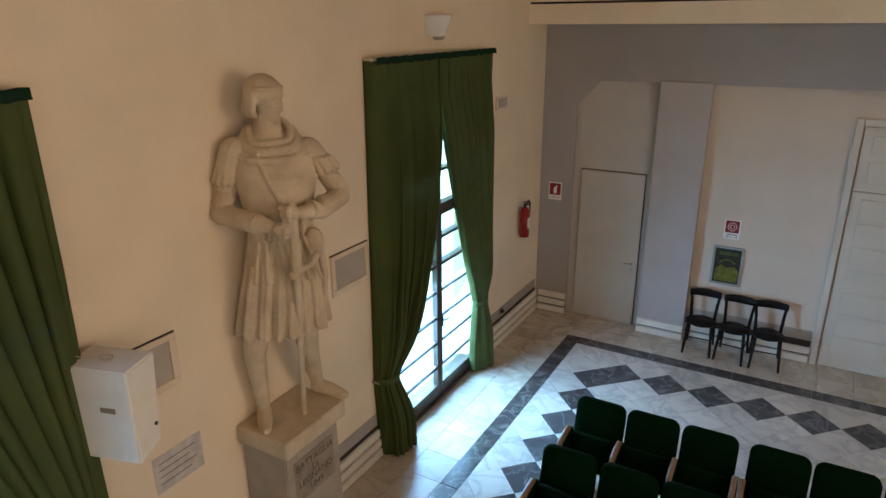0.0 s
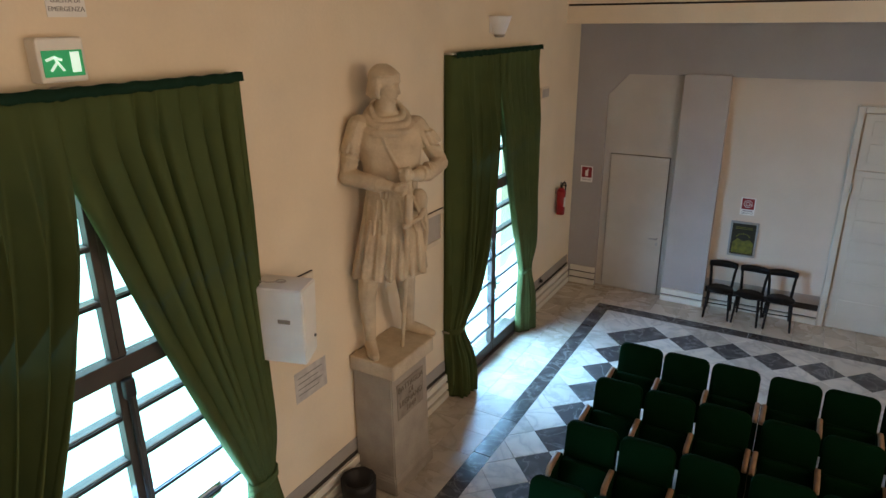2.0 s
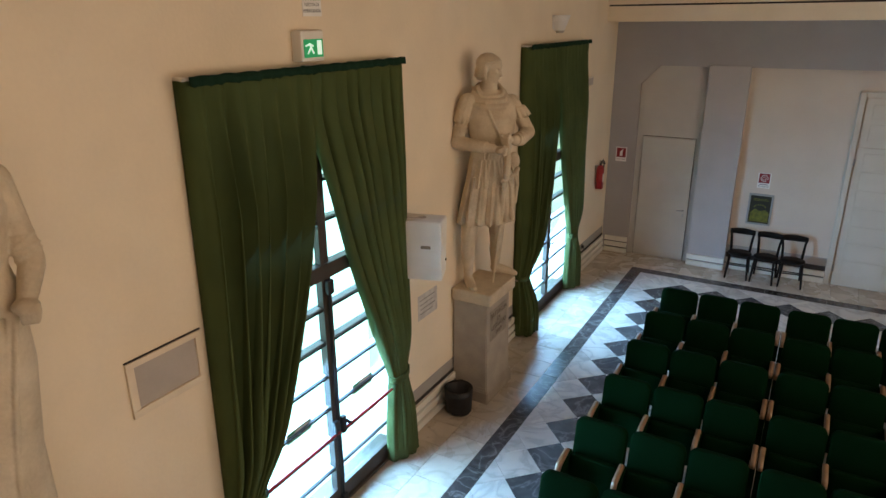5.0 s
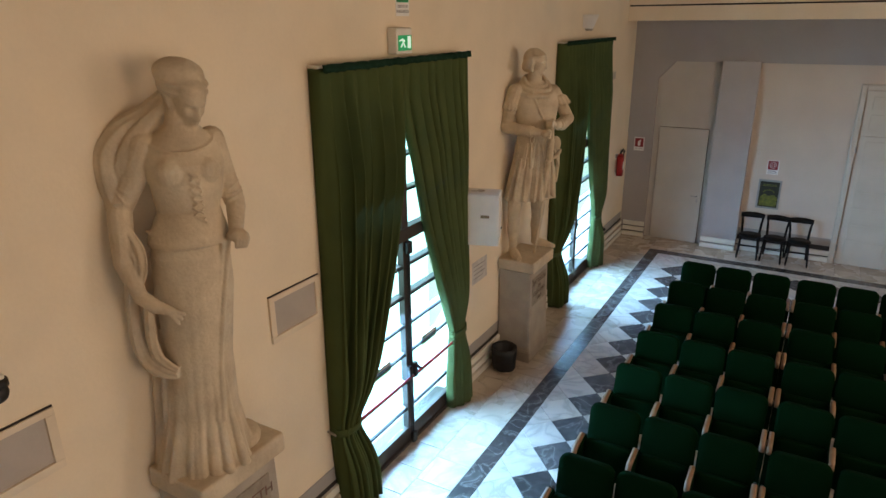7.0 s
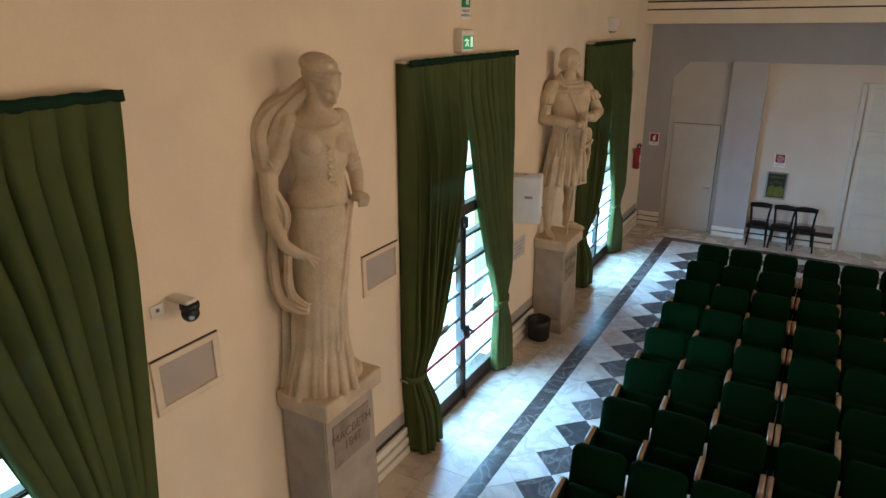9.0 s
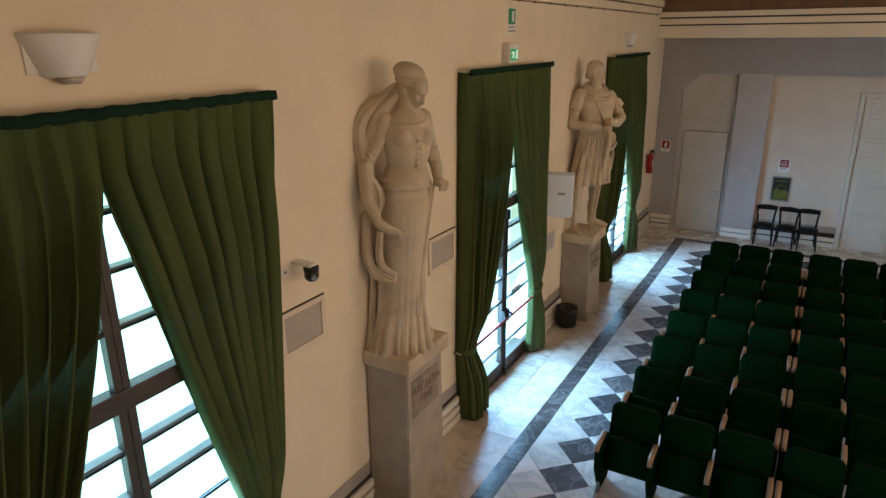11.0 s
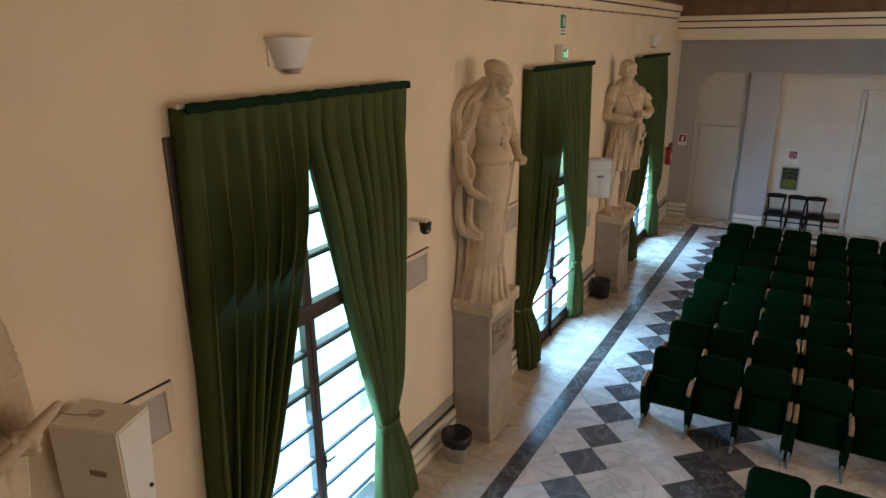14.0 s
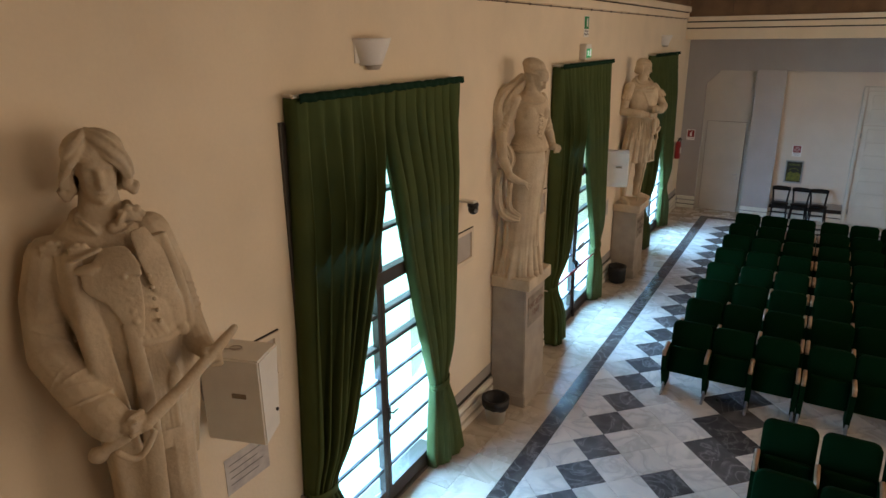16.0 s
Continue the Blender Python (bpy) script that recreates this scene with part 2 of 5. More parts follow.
def link(name, bm, material, smooth=False):
    me = bpy.data.meshes.new(name)
    bmesh.ops.recalc_face_normals(bm, faces=bm.faces)
    bm.to_mesh(me)
    bm.free()
    if smooth:
        for p in me.polygons:
            p.use_smooth = True
    me.materials.append(material)
    return new(name, me)


def part(name, bm, material, parent, label="", smooth=False):
    ob = link(name, bm, material, smooth)
    ob.parent = parent
    if label:
        tagged(ob, label)
    return ob


def thing(name, label, category, at=(0, 0, 0), group="", kind="", turn=0):
    ob = new(name)
    ob.matrix_world = pose(*at, 0, 0, turn)
    return tagged(ob, label, category, group, kind)


def box(bm, x0, x1, y0, y1, z0, z1, bevel=0.0, segments=2, m=None):
    g = bmesh.ops.create_cube(bm, size=1)
    vs = g["verts"]
    bmesh.ops.scale(bm, vec=(x1 - x0, y1 - y0, z1 - z0), verts=vs)
    bmesh.ops.translate(bm, vec=((x0 + x1) / 2, (y0 + y1) / 2, (z0 + z1) / 2), verts=vs)
    if bevel:
        es = list({e for v in vs for e in v.link_edges})
        r = bmesh.ops.bevel(bm, geom=es, offset=bevel, segments=segments, affect="EDGES", profile=0.5)
        vs = list({v for f in r["faces"] for v in f.verts} | {v for v in vs if v.is_valid})
    if m is not None:
        bmesh.ops.transform(bm, matrix=m, verts=vs)
    return bm


def boxes(*rows, bevel=0.0):
    bm = bmesh.new()
    for r in rows:
        box(bm, *r, bevel=bevel)
    return bm


def rod(bm, p, q, r0, r1=None, n=12, round_ends=False):
    """A tapered rod from p to q, with ball ends if asked for."""
    p, q = Vector(p), Vector(q)
    r1 = r0 if r1 is None else r1
    d = q - p
    m = Matrix.Translation((p + q) / 2) @ d.to_track_quat("Z", "Y").to_matrix().to_4x4()
    bmesh.ops.create_cone(bm, cap_ends=True, segments=n, radius1=r0, radius2=r1, depth=d.length, matrix=m)
    if round_ends:
        for c, r in ((p, r0), (q, r1)):
            bmesh.ops.create_uvsphere(bm, u_segments=n, v_segments=max(6, n // 2), radius=r, matrix=Matrix.Translation(c))
    return bm


def tube(bm, points, r, n=8):
    for a, b in zip(points, points[1:]):
        rod(bm, a, b, r, r, n, True)
    return bm


def chain(bm, pts, radii, n=10):
    for (a, b), (r, s) in zip(zip(pts, pts[1:]), zip(radii, radii[1:])):
        rod(bm, a, b, r, s, n, True)
    return bm


def slab(bm, outline, axis, lo, hi):
    """A flat outline of (u, v) pushed from lo to hi along an axis: x (u=y, v=z), y (u=x, v=z) or z."""
    put = {"x": lambda u, v, w: (w, u, v), "y": lambda u, v, w: (u, w, v), "z": lambda u, v, w: (u, v, w)}[axis]
    a = [bm.verts.new(put(u, v, lo)) for u, v in outline]
    b = [bm.verts.new(put(u, v, hi)) for u, v in outline]
    bm.faces.new(a)
    bm.faces.new(b[::-1])
    for i in range(len(a)):
        j = (i + 1) % len(a)
        bm.faces.new((a[i], a[j], b[j], b[i]))
    return bm


def words(body, size, material, parent, m, name="lettering", label=""):
    cu = bpy.data.curves.new(name, "FONT")
    cu.body, cu.size, cu.align_x, cu.align_y, cu.extrude = body, size, "CENTER", "CENTER", 0.0012
    cu.materials.append(material)
    ob = new(name, cu)
    ob.parent = parent
    ob.matrix_local = m
    if label:
        tagged(ob, label)
    return ob


ON_LEFT = Matrix(((0, 0, 1, 0), (1, 0, 0, 0), (0, 1, 0, 0), (0, 0, 0, 1)))     # writing that faces +x, reading along +y
ON_FAR = Matrix(((1, 0, 0, 0), (0, 0, -1, 0), (0, 1, 0, 0), (0, 0, 0, 1)))     # writing that faces -y, reading along +x

# ---------------- walls, ceiling ----------------
WALL_T = 0.4
bm = bmesh.new()
edges = [ROOM_NEAR]
for wy in sorted(WINDOW_Y):
    edges += [wy - HALF_OPEN, wy + HALF_OPEN]
edges.append(0.3)
for a, b in zip(edges[::2], edges[1::2]):
    box(bm, -WALL_T, 0, a, b, 0, CEIL)
for wy in WINDOW_Y:
    box(bm, -WALL_T, 0, wy - HALF_OPEN, wy + HALF_OPEN, OPEN_TOP, CEIL)
tagged(link("wall_west", bm, PLASTER), "cream plastered long wall pierced by three French windows", "wall", kind="structure")
tagged(link("wall_east", boxes((ROOM_X, ROOM_X + 0.3, ROOM_NEAR, 0.3, 0, CEIL)), PLASTER), "plain cream plastered wall of the hall", "wall", kind="structure")
tagged(link("wall_south", boxes((-WALL_T, ROOM_X + 0.3, ROOM_NEAR - 0.3, ROOM_NEAR, 0, CEIL)), PLASTER), "plain cream plastered end wall", "wall", kind="structure")

# far wall: recessed panels at y = 0, the main face at y = -0.1
NICHE_L, NICHE_R, RECESS_TOP, FACE = 0.52, 1.715, 3.74, -0.10
bm = boxes((0.0, ROOM_X, 0.0, 0.3, 0, CEIL))
far = tagged(link("wall_north", bm, PLASTER_PANEL), "off-white plastered end wall with recessed panels", "wall", kind="structure")
bm = bmesh.new()
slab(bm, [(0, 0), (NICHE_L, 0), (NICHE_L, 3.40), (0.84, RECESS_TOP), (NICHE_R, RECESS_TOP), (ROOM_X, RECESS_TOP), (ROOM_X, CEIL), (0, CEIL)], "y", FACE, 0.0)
part("upper_wall", bm, PLASTER_FAR, far, "grey upper wall face with chamfered corner, darkened for shade under the beam")
part("niche_back", boxes((NICHE_L, NICHE_R, -0.012, 0.0, 0, RECESS_TOP)), DOOR_PAINT, far)
part("pillar", boxes((NICHE_R, 2.395, -0.155, 0.0, 0, 3.765), bevel=0.006), PILLAR_PAINT, far, "grey-lilac painted flat pillar")

# gallery beam over the far end, with its mouldings
bm = boxes((0.0, ROOM_X, -0.80, -0.12, 4.515, 4.772))
beam = tagged(link("beam", bm, PLASTER), "cream plastered beam across the end of the hall", "beam", kind="structure")
part("beam_groove", boxes((0.0, ROOM_X, -0.75, -0.12, 4.772, 4.80)), GAP_DARK, beam)
part("lower_moulding", boxes((0.0, ROOM_X, -0.83, -0.12, 4.80, 4.922), bevel=0.008), PLASTER, beam)
part("middle_groove", boxes((0.0, ROOM_X, -0.76, -0.12, 4.922, 4.952)), GAP_DARK, beam)
part("upper_moulding", boxes((0.0, ROOM_X, -0.85, -0.12, 4.952, 5.06), bevel=0.008), PLASTER, beam)
for i in range(8):
    bm = boxes((max(0.02, -0.215 + i * 1.25), min(ROOM_X, 1.03 + i * 1.25), -0.72, -0.14, 5.065, CEIL), bevel=0.004)
    part("wood_panel", bm, BROWN_WOOD, beam, "brown wooden panel above the beam")

# cornice along the long wall, with a cable clipped under it
cor = tagged(link("cornice", boxes((0.0, 0.05, ROOM_NEAR, -0.86, 5.022, 5.145), bevel=0.006), PLASTER), "cream cornice with dark grooves along the wall", "cornice", kind="structure")
part("cornice_groove", boxes((0.0, 0.03, ROOM_NEAR, -0.86, 5.145, 5.168)), GAP_DARK, cor)
part("cornice_top", boxes((0.0, 0.09, ROOM_NEAR, -0.86, 5.168, 5.295), bevel=0.008), PLASTER, cor)
part("cornice_wood", boxes((0.0, 0.06, ROOM_NEAR, -0.86, 5.295, CEIL)), BROWN_WOOD, cor, "dark brown wood above the cornice")
cable = thing("cable", "thin brown cable clipped under the cornice", "cable", (0.0, 0.0, 5.008))
part("cable_run", rod(bmesh.new(), (0.012, -0.87, 0), (0.012, ROOM_NEAR, 0), 0.007, n=8), CABLE_BROWN, cable)
rng = random.Random(4)
y = -1.2
while y > -19.5:
    part("clip", boxes((0.0, 0.026, y - 0.014, y + 0.014, -0.012, 0.012), bevel=0.003), BAR_DARK, cable)
    y -= rng.uniform(0.45, 0.75)
tagged(link("ceiling", boxes((-WALL_T, ROOM_X + 0.3, ROOM_NEAR - 0.3, 0.3, CEIL, CEIL + 0.2)), BROWN_WOOD), "brown wooden ceiling of the hall", "ceiling", kind="structure")
# glowing sheet added outside for overcast daylight: level at first, then curving upright
glare = glow("overcast_glare", (0.66, 0.97, 1.0), 1.5)
bm = bmesh.new()
slab(bm, [(-0.55, -0.16), (-2.6, -0.16), (-3.4, 0.3), (-3.6, 1.2), (-3.6, 9.0), (-3.7, 9.0), (-3.7, 1.1), (-3.5, 0.2), (-2.7, -0.19), (-0.55, -0.19)], "y", -30, 12)
tagged(link("backdrop", bm, glare), "glowing curved sheet standing in for overcast daylight beyond the windows", "backdrop", kind="structure")
tagged(link("ground", boxes((-60, 60, -80, 60, -0.5, -0.20)), mat("pale_outdoor_paving", (0.72, 0.74, 0.73), 0.9)), "pale paved ground outside the windows", "ground", kind="structure")

# skirting: ivory boards with grooves, grey painted band above


def skirting(spans, along, plane, count, board, band_top, sign):
    for a, b in spans:
        bm = bmesh.new()
        d0, d1 = sorted((plane, plane + sign * 0.012))
        (box(bm, d0, d1, a, b, 0, band_top - 0.15) if along == "y" else box(bm, a, b, d0, d1, 0, band_top - 0.15))
        base = tagged(link("baseboard", bm, GAP_DARK), "ivory slatted baseboard under a grey painted band", "baseboard", kind="structure")
        for i in range(count):
            z0 = i * board
            d0, d1 = sorted((plane, plane + sign * (0.06 - 0.008 * i)))
            bm = bmesh.new()
            r = (d0, d1, a, b, z0 + 0.004, z0 + board - 0.026) if along == "y" else (a, b, d0, d1, z0 + 0.004, z0 + board - 0.026)
            box(bm, *r, bevel=0.006)
            part("board", bm, SKIRT_WHITE, base)
        d0, d1 = sorted((plane, plane + sign * 0.006))
        z0 = count * board
        if band_top > z0 + 0.02:
            part("grey_band", boxes((d0, d1, a, b, z0, band_top) if along == "y" else (a, b, d0, d1, z0, band_top)), GREY_BAND, base)


skirting([(-2.18, -0.17), (-7.69, -4.46), (-13.23, -9.97), (ROOM_NEAR, -15.51)], "y", 0.0, 3, 0.12, 0.53, 1)
skirting([(0.062, NICHE_L)], "x", FACE, 3, 0.12, 0.37, -1)
skirting([(NICHE_R, 2.395)], "x", -0.155, 2, 0.125, 0.25, -1)
skirting([(2.40, 4.07)], "x", 0.0, 2, 0.125, 0.47, -1)

# plain door in the niche
door = tagged(link("door_1", boxes((0.64, 1.61, -0.045, -0.014, 0.012, 2.415), bevel=0.003), DOOR_PAINT), "closed flush greige door in a niche", "door", kind="structure")
bm = boxes((0.634, 0.64, -0.03, -0.0125, 0, 2.421), (1.61, 1.617, -0.03, -0.0125, 0, 2.421), (0.634, 1.617, -0.03, -0.0125, 2.4212, 2.427))
part("door_gap", bm, GAP_DARK, door)
bm = rod(bmesh.new(), (1.53, -0.045, 1.03), (1.53, -0.10, 1.03), 0.010)
rod(bm, (1.53, -0.095, 1.03), (1.42, -0.095, 1.03), 0.009, round_ends=True)
part("handle", bm, STEEL, door, "steel lever handle", True)
part("lock", boxes((1.515, 1.545, -0.052, -0.044, 0.9, 0.96), bevel=0.004), STEEL, door)

# tall double door with horizontal panels
dd = tagged(link("door_2", boxes((4.19, 5.03, -0.035, -0.004, 0.012, 2.485), (4.19, 5.03, -0.035, -0.004, 2.50, 3.30)), DOOR_WHITE), "tall ivory double door with horizontal panels", "door", kind="structure")
bm = boxes((4.085, 4.17, -0.06, 0, 0, 3.40), (4.171, 6.0, -0.058, 0, 3.315, 3.40), bevel=0.008)
part("door_frame", bm, DOOR_WHITE, dd)
part("door_frame_edge", boxes((4.07, 4.0845, -0.03, 0, 0, 3.4005), (4.07, 6.0, -0.03, 0, 3.401, 3.415)), DOOR_WHITE, dd)
for z0, z1 in ((2.98, 3.20), (2.60, 2.88)):
    part("panel", boxes((4.30, 4.93, -0.050, -0.035, z0, z1), bevel=0.007), DOOR_WHITE, dd)
for i in range(7):
    part("panel", boxes((4.30, 4.93, -0.050, -0.035, 0.22 + i * 0.318, 0.22 + i * 0.318 + 0.27), bevel=0.007), DOOR_WHITE, dd)
bm = boxes((5.05, 5.89, -0.035, -0.004, 0.012, 2.485), (5.05, 5.89, -0.035, -0.004, 2.50, 3.30))
part("second_leaf", bm, DOOR_WHITE, dd)
for z in (2.24, 0.33):
    part("hinge", rod(bmesh.new(), (4.18, -0.05, z - 0.06), (4.18, -0.05, z + 0.06), 0.016), STEEL, dd)

# ---------------- floor ----------------
floor = tagged(link("floor", boxes((-WALL_T, ROOM_X, ROOM_NEAR, 0.0, -0.2, -0.006)), GROUT), "marble floor with dark diamonds and a dark band", "floor", kind="structure")

# ---------------- French windows ----------------


def french_window(i, wy):
    """Two leaves and a fanlight in a dark frame, seven panes a leaf below and three above."""
    x0, x1, h = -0.06, 0.02, HALF_OPEN
    win = tagged(link(f"window_{i}", boxes((x0, x1, wy - h, wy - h + 0.07, 0, OPEN_TOP), (x0, x1, wy + h - 0.07, wy + h, 0, OPEN_TOP), (x0, x1, wy - h + 0.07, wy + h - 0.07, OPEN_TOP - 0.08, OPEN_TOP), bevel=0.005), FRAME_DARK),
                 "tall French window in a dark bronze frame, bright daylight behind", "window", kind="structure")
    part("transom", boxes((x0 - 0.01, x1 + 0.012, wy - h + 0.07, wy + h - 0.07, 2.43, 2.57), bevel=0.006), FRAME_DARK, win)
    part("threshold", boxes((-0.30, 0.05, wy - h, wy + h, 0.0, 0.03), bevel=0.004), FRAME_DARK, win)
    for s in (-1, 1):
        inner, outer = wy + s * 0.01, wy + s * (h - 0.075)
        a, b = sorted((inner, outer))
        leaf = part("leaf", boxes((x0 + 0.01, x1 + 0.004, wy + s * 0.032 - 0.028, wy + s * 0.032 + 0.028, 0.032, 2.428),
                                  (x0 + 0.01, x1, outer - 0.03, outer + 0.03, 0.032, 2.428), bevel=0.004), FRAME_DARK, win)
        part("bottom_rail", boxes((x0 + 0.012, x1 + 0.002, a + 0.02, b - 0.02, 0.034, 0.20), bevel=0.004), FRAME_DARK, leaf)
        for z in (0.445, 0.785, 1.125, 1.465, 1.805, 2.145):
            part("glazing_bar", boxes((x0 + 0.01, x1 - 0.004, a + 0.02, b - 0.02, z - 0.013, z + 0.013), bevel=0.003), BAR_DARK, leaf)
            # thin pale strip stands in for the bar's top face lit by the sky
            part("bar_top_strip", boxes((-0.085, -0.004, a + 0.02, b - 0.02, z + 0.0132, z + 0.020), bevel=0.002), BAR_LIT_TOP, leaf, "pale strip painting the skylight on top of the glazing bar")
        zs = [0.20, 0.445, 0.785, 1.125, 1.465, 1.805, 2.145, 2.428]
        for z0, z1 in zip(zs, zs[1:]):
            pane = part("pane", boxes((-0.024, -0.018, a + 0.03, b - 0.03, z0 + 0.006, z1 - 0.006)), GLASS, leaf)
            pane.visible_shadow = False
        fan = part("fanlight", boxes((x0 + 0.012, x1 - 0.002, wy + s * 0.027 - 0.026, wy + s * 0.027 + 0.026, 2.572, OPEN_TOP - 0.082), bevel=0.004), FRAME_DARK, win)
        for z in (2.955, 3.31, 3.66):
            part("glazing_bar", boxes((x0 + 0.01, x1 - 0.004, a + 0.02, b - 0.02, z - 0.013, z + 0.013), bevel=0.003), BAR_DARK, fan)
            part("bar_top_strip", boxes((-0.085, -0.004, a + 0.02, b - 0.02, z + 0.0132, z + 0.020), bevel=0.002), BAR_LIT_TOP, fan, "pale strip painting the skylight on top of the glazing bar")
        zs = [2.572, 2.955, 3.31, 3.66, OPEN_TOP - 0.082]
        for z0, z1 in zip(zs, zs[1:]):
            pane = part("pane", boxes((-0.024, -0.018, a + 0.03, b - 0.03, z0 + 0.006, z1 - 0.006)), GLASS, fan)
            pane.visible_shadow = False
    return win


wins = [french_window(i + 1, wy) for i, wy in enumerate(WINDOW_Y)]

# panic bar and stickers on the second window, small locks on the others
wy = WINDOW_Y[1]
pb = thing("panic_bar", "red panic push bar with black latch on a glazed door", "door hardware", (0.03, wy, 0))
bm = rod(bmesh.new(), (0.075, -1.02, 0.90), (0.075, -0.06, 0.90), 0.014, round_ends=True)
part("push_bar", bm, RED, pb, "red push bar", True)
part("push_bar", rod(bmesh.new(), (0.075, 0.06, 0.90), (0.075, 1.02, 0.90), 0.014, round_ends=True), RED, pb, "red push bar", True)
bm = rod(bmesh.new(), (0.02, 0.0, 0.03), (0.02, 0.0, 2.42), 0.013)
part("latch_rod", bm, BLACK, pb, "black vertical latch rod", True)
for z in (0.06, 2.36):
    part("latch_head", boxes((0.0, 0.05, -0.04, 0.04, z - 0.07, z + 0.07), bevel=0.015), BLACK, pb)
for s in (-1, 1):
    bm = boxes((0.0, 0.05, s * 0.055 - 0.03, s * 0.055 + 0.03, 0.82, 1.0), bevel=0.012)
    rod(bm, (0.03, s * 0.06, 0.97), (0.08, s * 0.12, 0.89), 0.016, round_ends=True)
    part("latch_body", bm, BLACK, pb)
    part("end_bracket", boxes((0.0, 0.09, s * 1.03 - 0.02, s * 1.03 + 0.02, 0.86, 0.95), bevel=0.01), BLACK, pb)
for s in (-1, 1):
    st = thing("door_sticker", "small green and white emergency sticker on the glass", "sticker", (-0.012, wy + s * 0.47, 1.12), group="stickers on the door")
    part("sheet", boxes((0.0, 0.002, -0.16, 0.16, -0.055, 0.055)), WHITE_PAPER, st)
    part("green_print", boxes((0.0022, 0.0035, -0.15, 0.15, -0.045, 0.045)), SIGN_GREEN, st)
    for k in range(3):
        part("print_bar", boxes((0.0036, 0.0045, -0.06, 0.12, 0.025 - k * 0.028, 0.037 - k * 0.028)), WHITE_PAPER, st)
for wy in (WINDOW_Y[0], WINDOW_Y[2]):
    hd = thing("window_handle", "small dark handle on the window stile", "handle", (0.026, wy + 0.05, 1.06), group="window handles")
    part("plate", boxes((0.0, 0.012, -0.018, 0.018, -0.07, 0.07), bevel=0.004), BAR_DARK, hd)
    bm = rod(bmesh.new(), (0.01, 0, 0.02), (0.05, 0, 0.02), 0.009)
    rod(bm, (0.045, 0, 0.02), (0.045, 0.09, 0.02), 0.009, round_ends=True)
    part("lever", bm, BLACK, hd, "", True)

# ---------------- curtains ----------------
CUR_TOP = 4.203


def curtain_panel(outer, meet, s, tie_out, tie_w, bulge, seed, apex, tie_z):
    """One pleated panel from its outer edge to the meeting line, drawn aside to a tie. s: +1 if the outer edge lies at the greater y."""
    rng = random.Random(seed)
    ph = [rng.uniform(0, 6.28) for _ in range(6)]
    pleats = 8 if s > 0 else 7
    depth = [rng.uniform(0.65, 1.25) for _ in range(pleats + 3)]
    nu, nz = 150, 84
    bm = bmesh.new()
    grid = []
    for k in range(nz + 1):
        z = CUR_TOP * (1 - k / nz) + 0.025
        # inner edge
        if z > apex:
            inner, f = meet, 0.0
        elif z > tie_z:
            f = (apex - z) / (apex - tie_z)
            inner = meet + (tie_out - s * tie_w - meet) * (f ** bulge)
        else:
            f = 1.0
            g = (tie_z - z) / tie_z
            inner = tie_out - s * (tie_w + (0.07 if s > 0 else 0.16) * math.sin(min(1, g * 1.25) * 1.57))
        # outer edge drawn in a little at the tie
        q = math.exp(-((z - tie_z) / 0.30) ** 2)
        out = outer + (tie_out - outer) * min(1, (CUR_TOP + 0.03 - z) / (CUR_TOP - tie_z)) ** 1.25
        if z < tie_z:
            g = (tie_z - z) / tie_z
            out = tie_out + (outer - tie_out) * (0.75 * g)
        squeeze = abs(inner - out) / abs(meet - outer)
        drop = min(1, (CUR_TOP - z) / 0.9)
        amp = 0.012 + (0.062 if s > 0 else 0.078) * drop + 0.020 * (1 - squeeze) * drop
        amp *= 1 - 0.45 * q
        back = 0.10 * min(1, (CUR_TOP - z) / 1.6) * (1 - 0.7 * q) if s > 0 else 0.03 * f
        row = []
        for j in range(nu + 1):
            u = j / nu
            w = u + 0.020 * math.sin(5.1 * u + ph[0]) + 0.012 * math.sin(11 * u + ph[1])
            y = out + (inner - out) * u
            a = 3.14159 * pleats * w + 0.25 * math.sin(1.1 * z + ph[2]) * drop
            i = int(max(0, a / 3.14159))
            t = a / 3.14159 - i
            d = depth[min(i, pleats + 1)] * (1 - t) + depth[min(i + 1, pleats + 2)] * t
            fold = 2 * abs(math.sin(a)) ** 0.8 - 1 + 0.22 * math.sin(2.6 * a + ph[3] + 0.4 * z)
            x = 0.130 + amp * fold * d
            x += 0.03 * (1 - z / CUR_TOP) * (1 - q) + 0.02 * math.sin(u * 3.14) * f
            x -= back * u ** 1.5 + 0.02 * q
            y += 0.30 * amp * math.sin(2 * a) * (0 < u < 1)
            row.append(bm.verts.new((max(x, 0.045), y, z)))
        # the outer edge returns to the wall
        first = row[0].co
        row = [bm.verts.new((0.012, first.y + s * 0.004, z)), bm.verts.new((first.x * 0.55, first.y + s * 0.012, z))] + row
        grid.append(row)
    for r0, r1 in zip(grid, grid[1:]):
        for j in range(nu + 2):
            bm.faces.new((r0[j], r0[j + 1], r1[j + 1], r1[j]))
    return bm


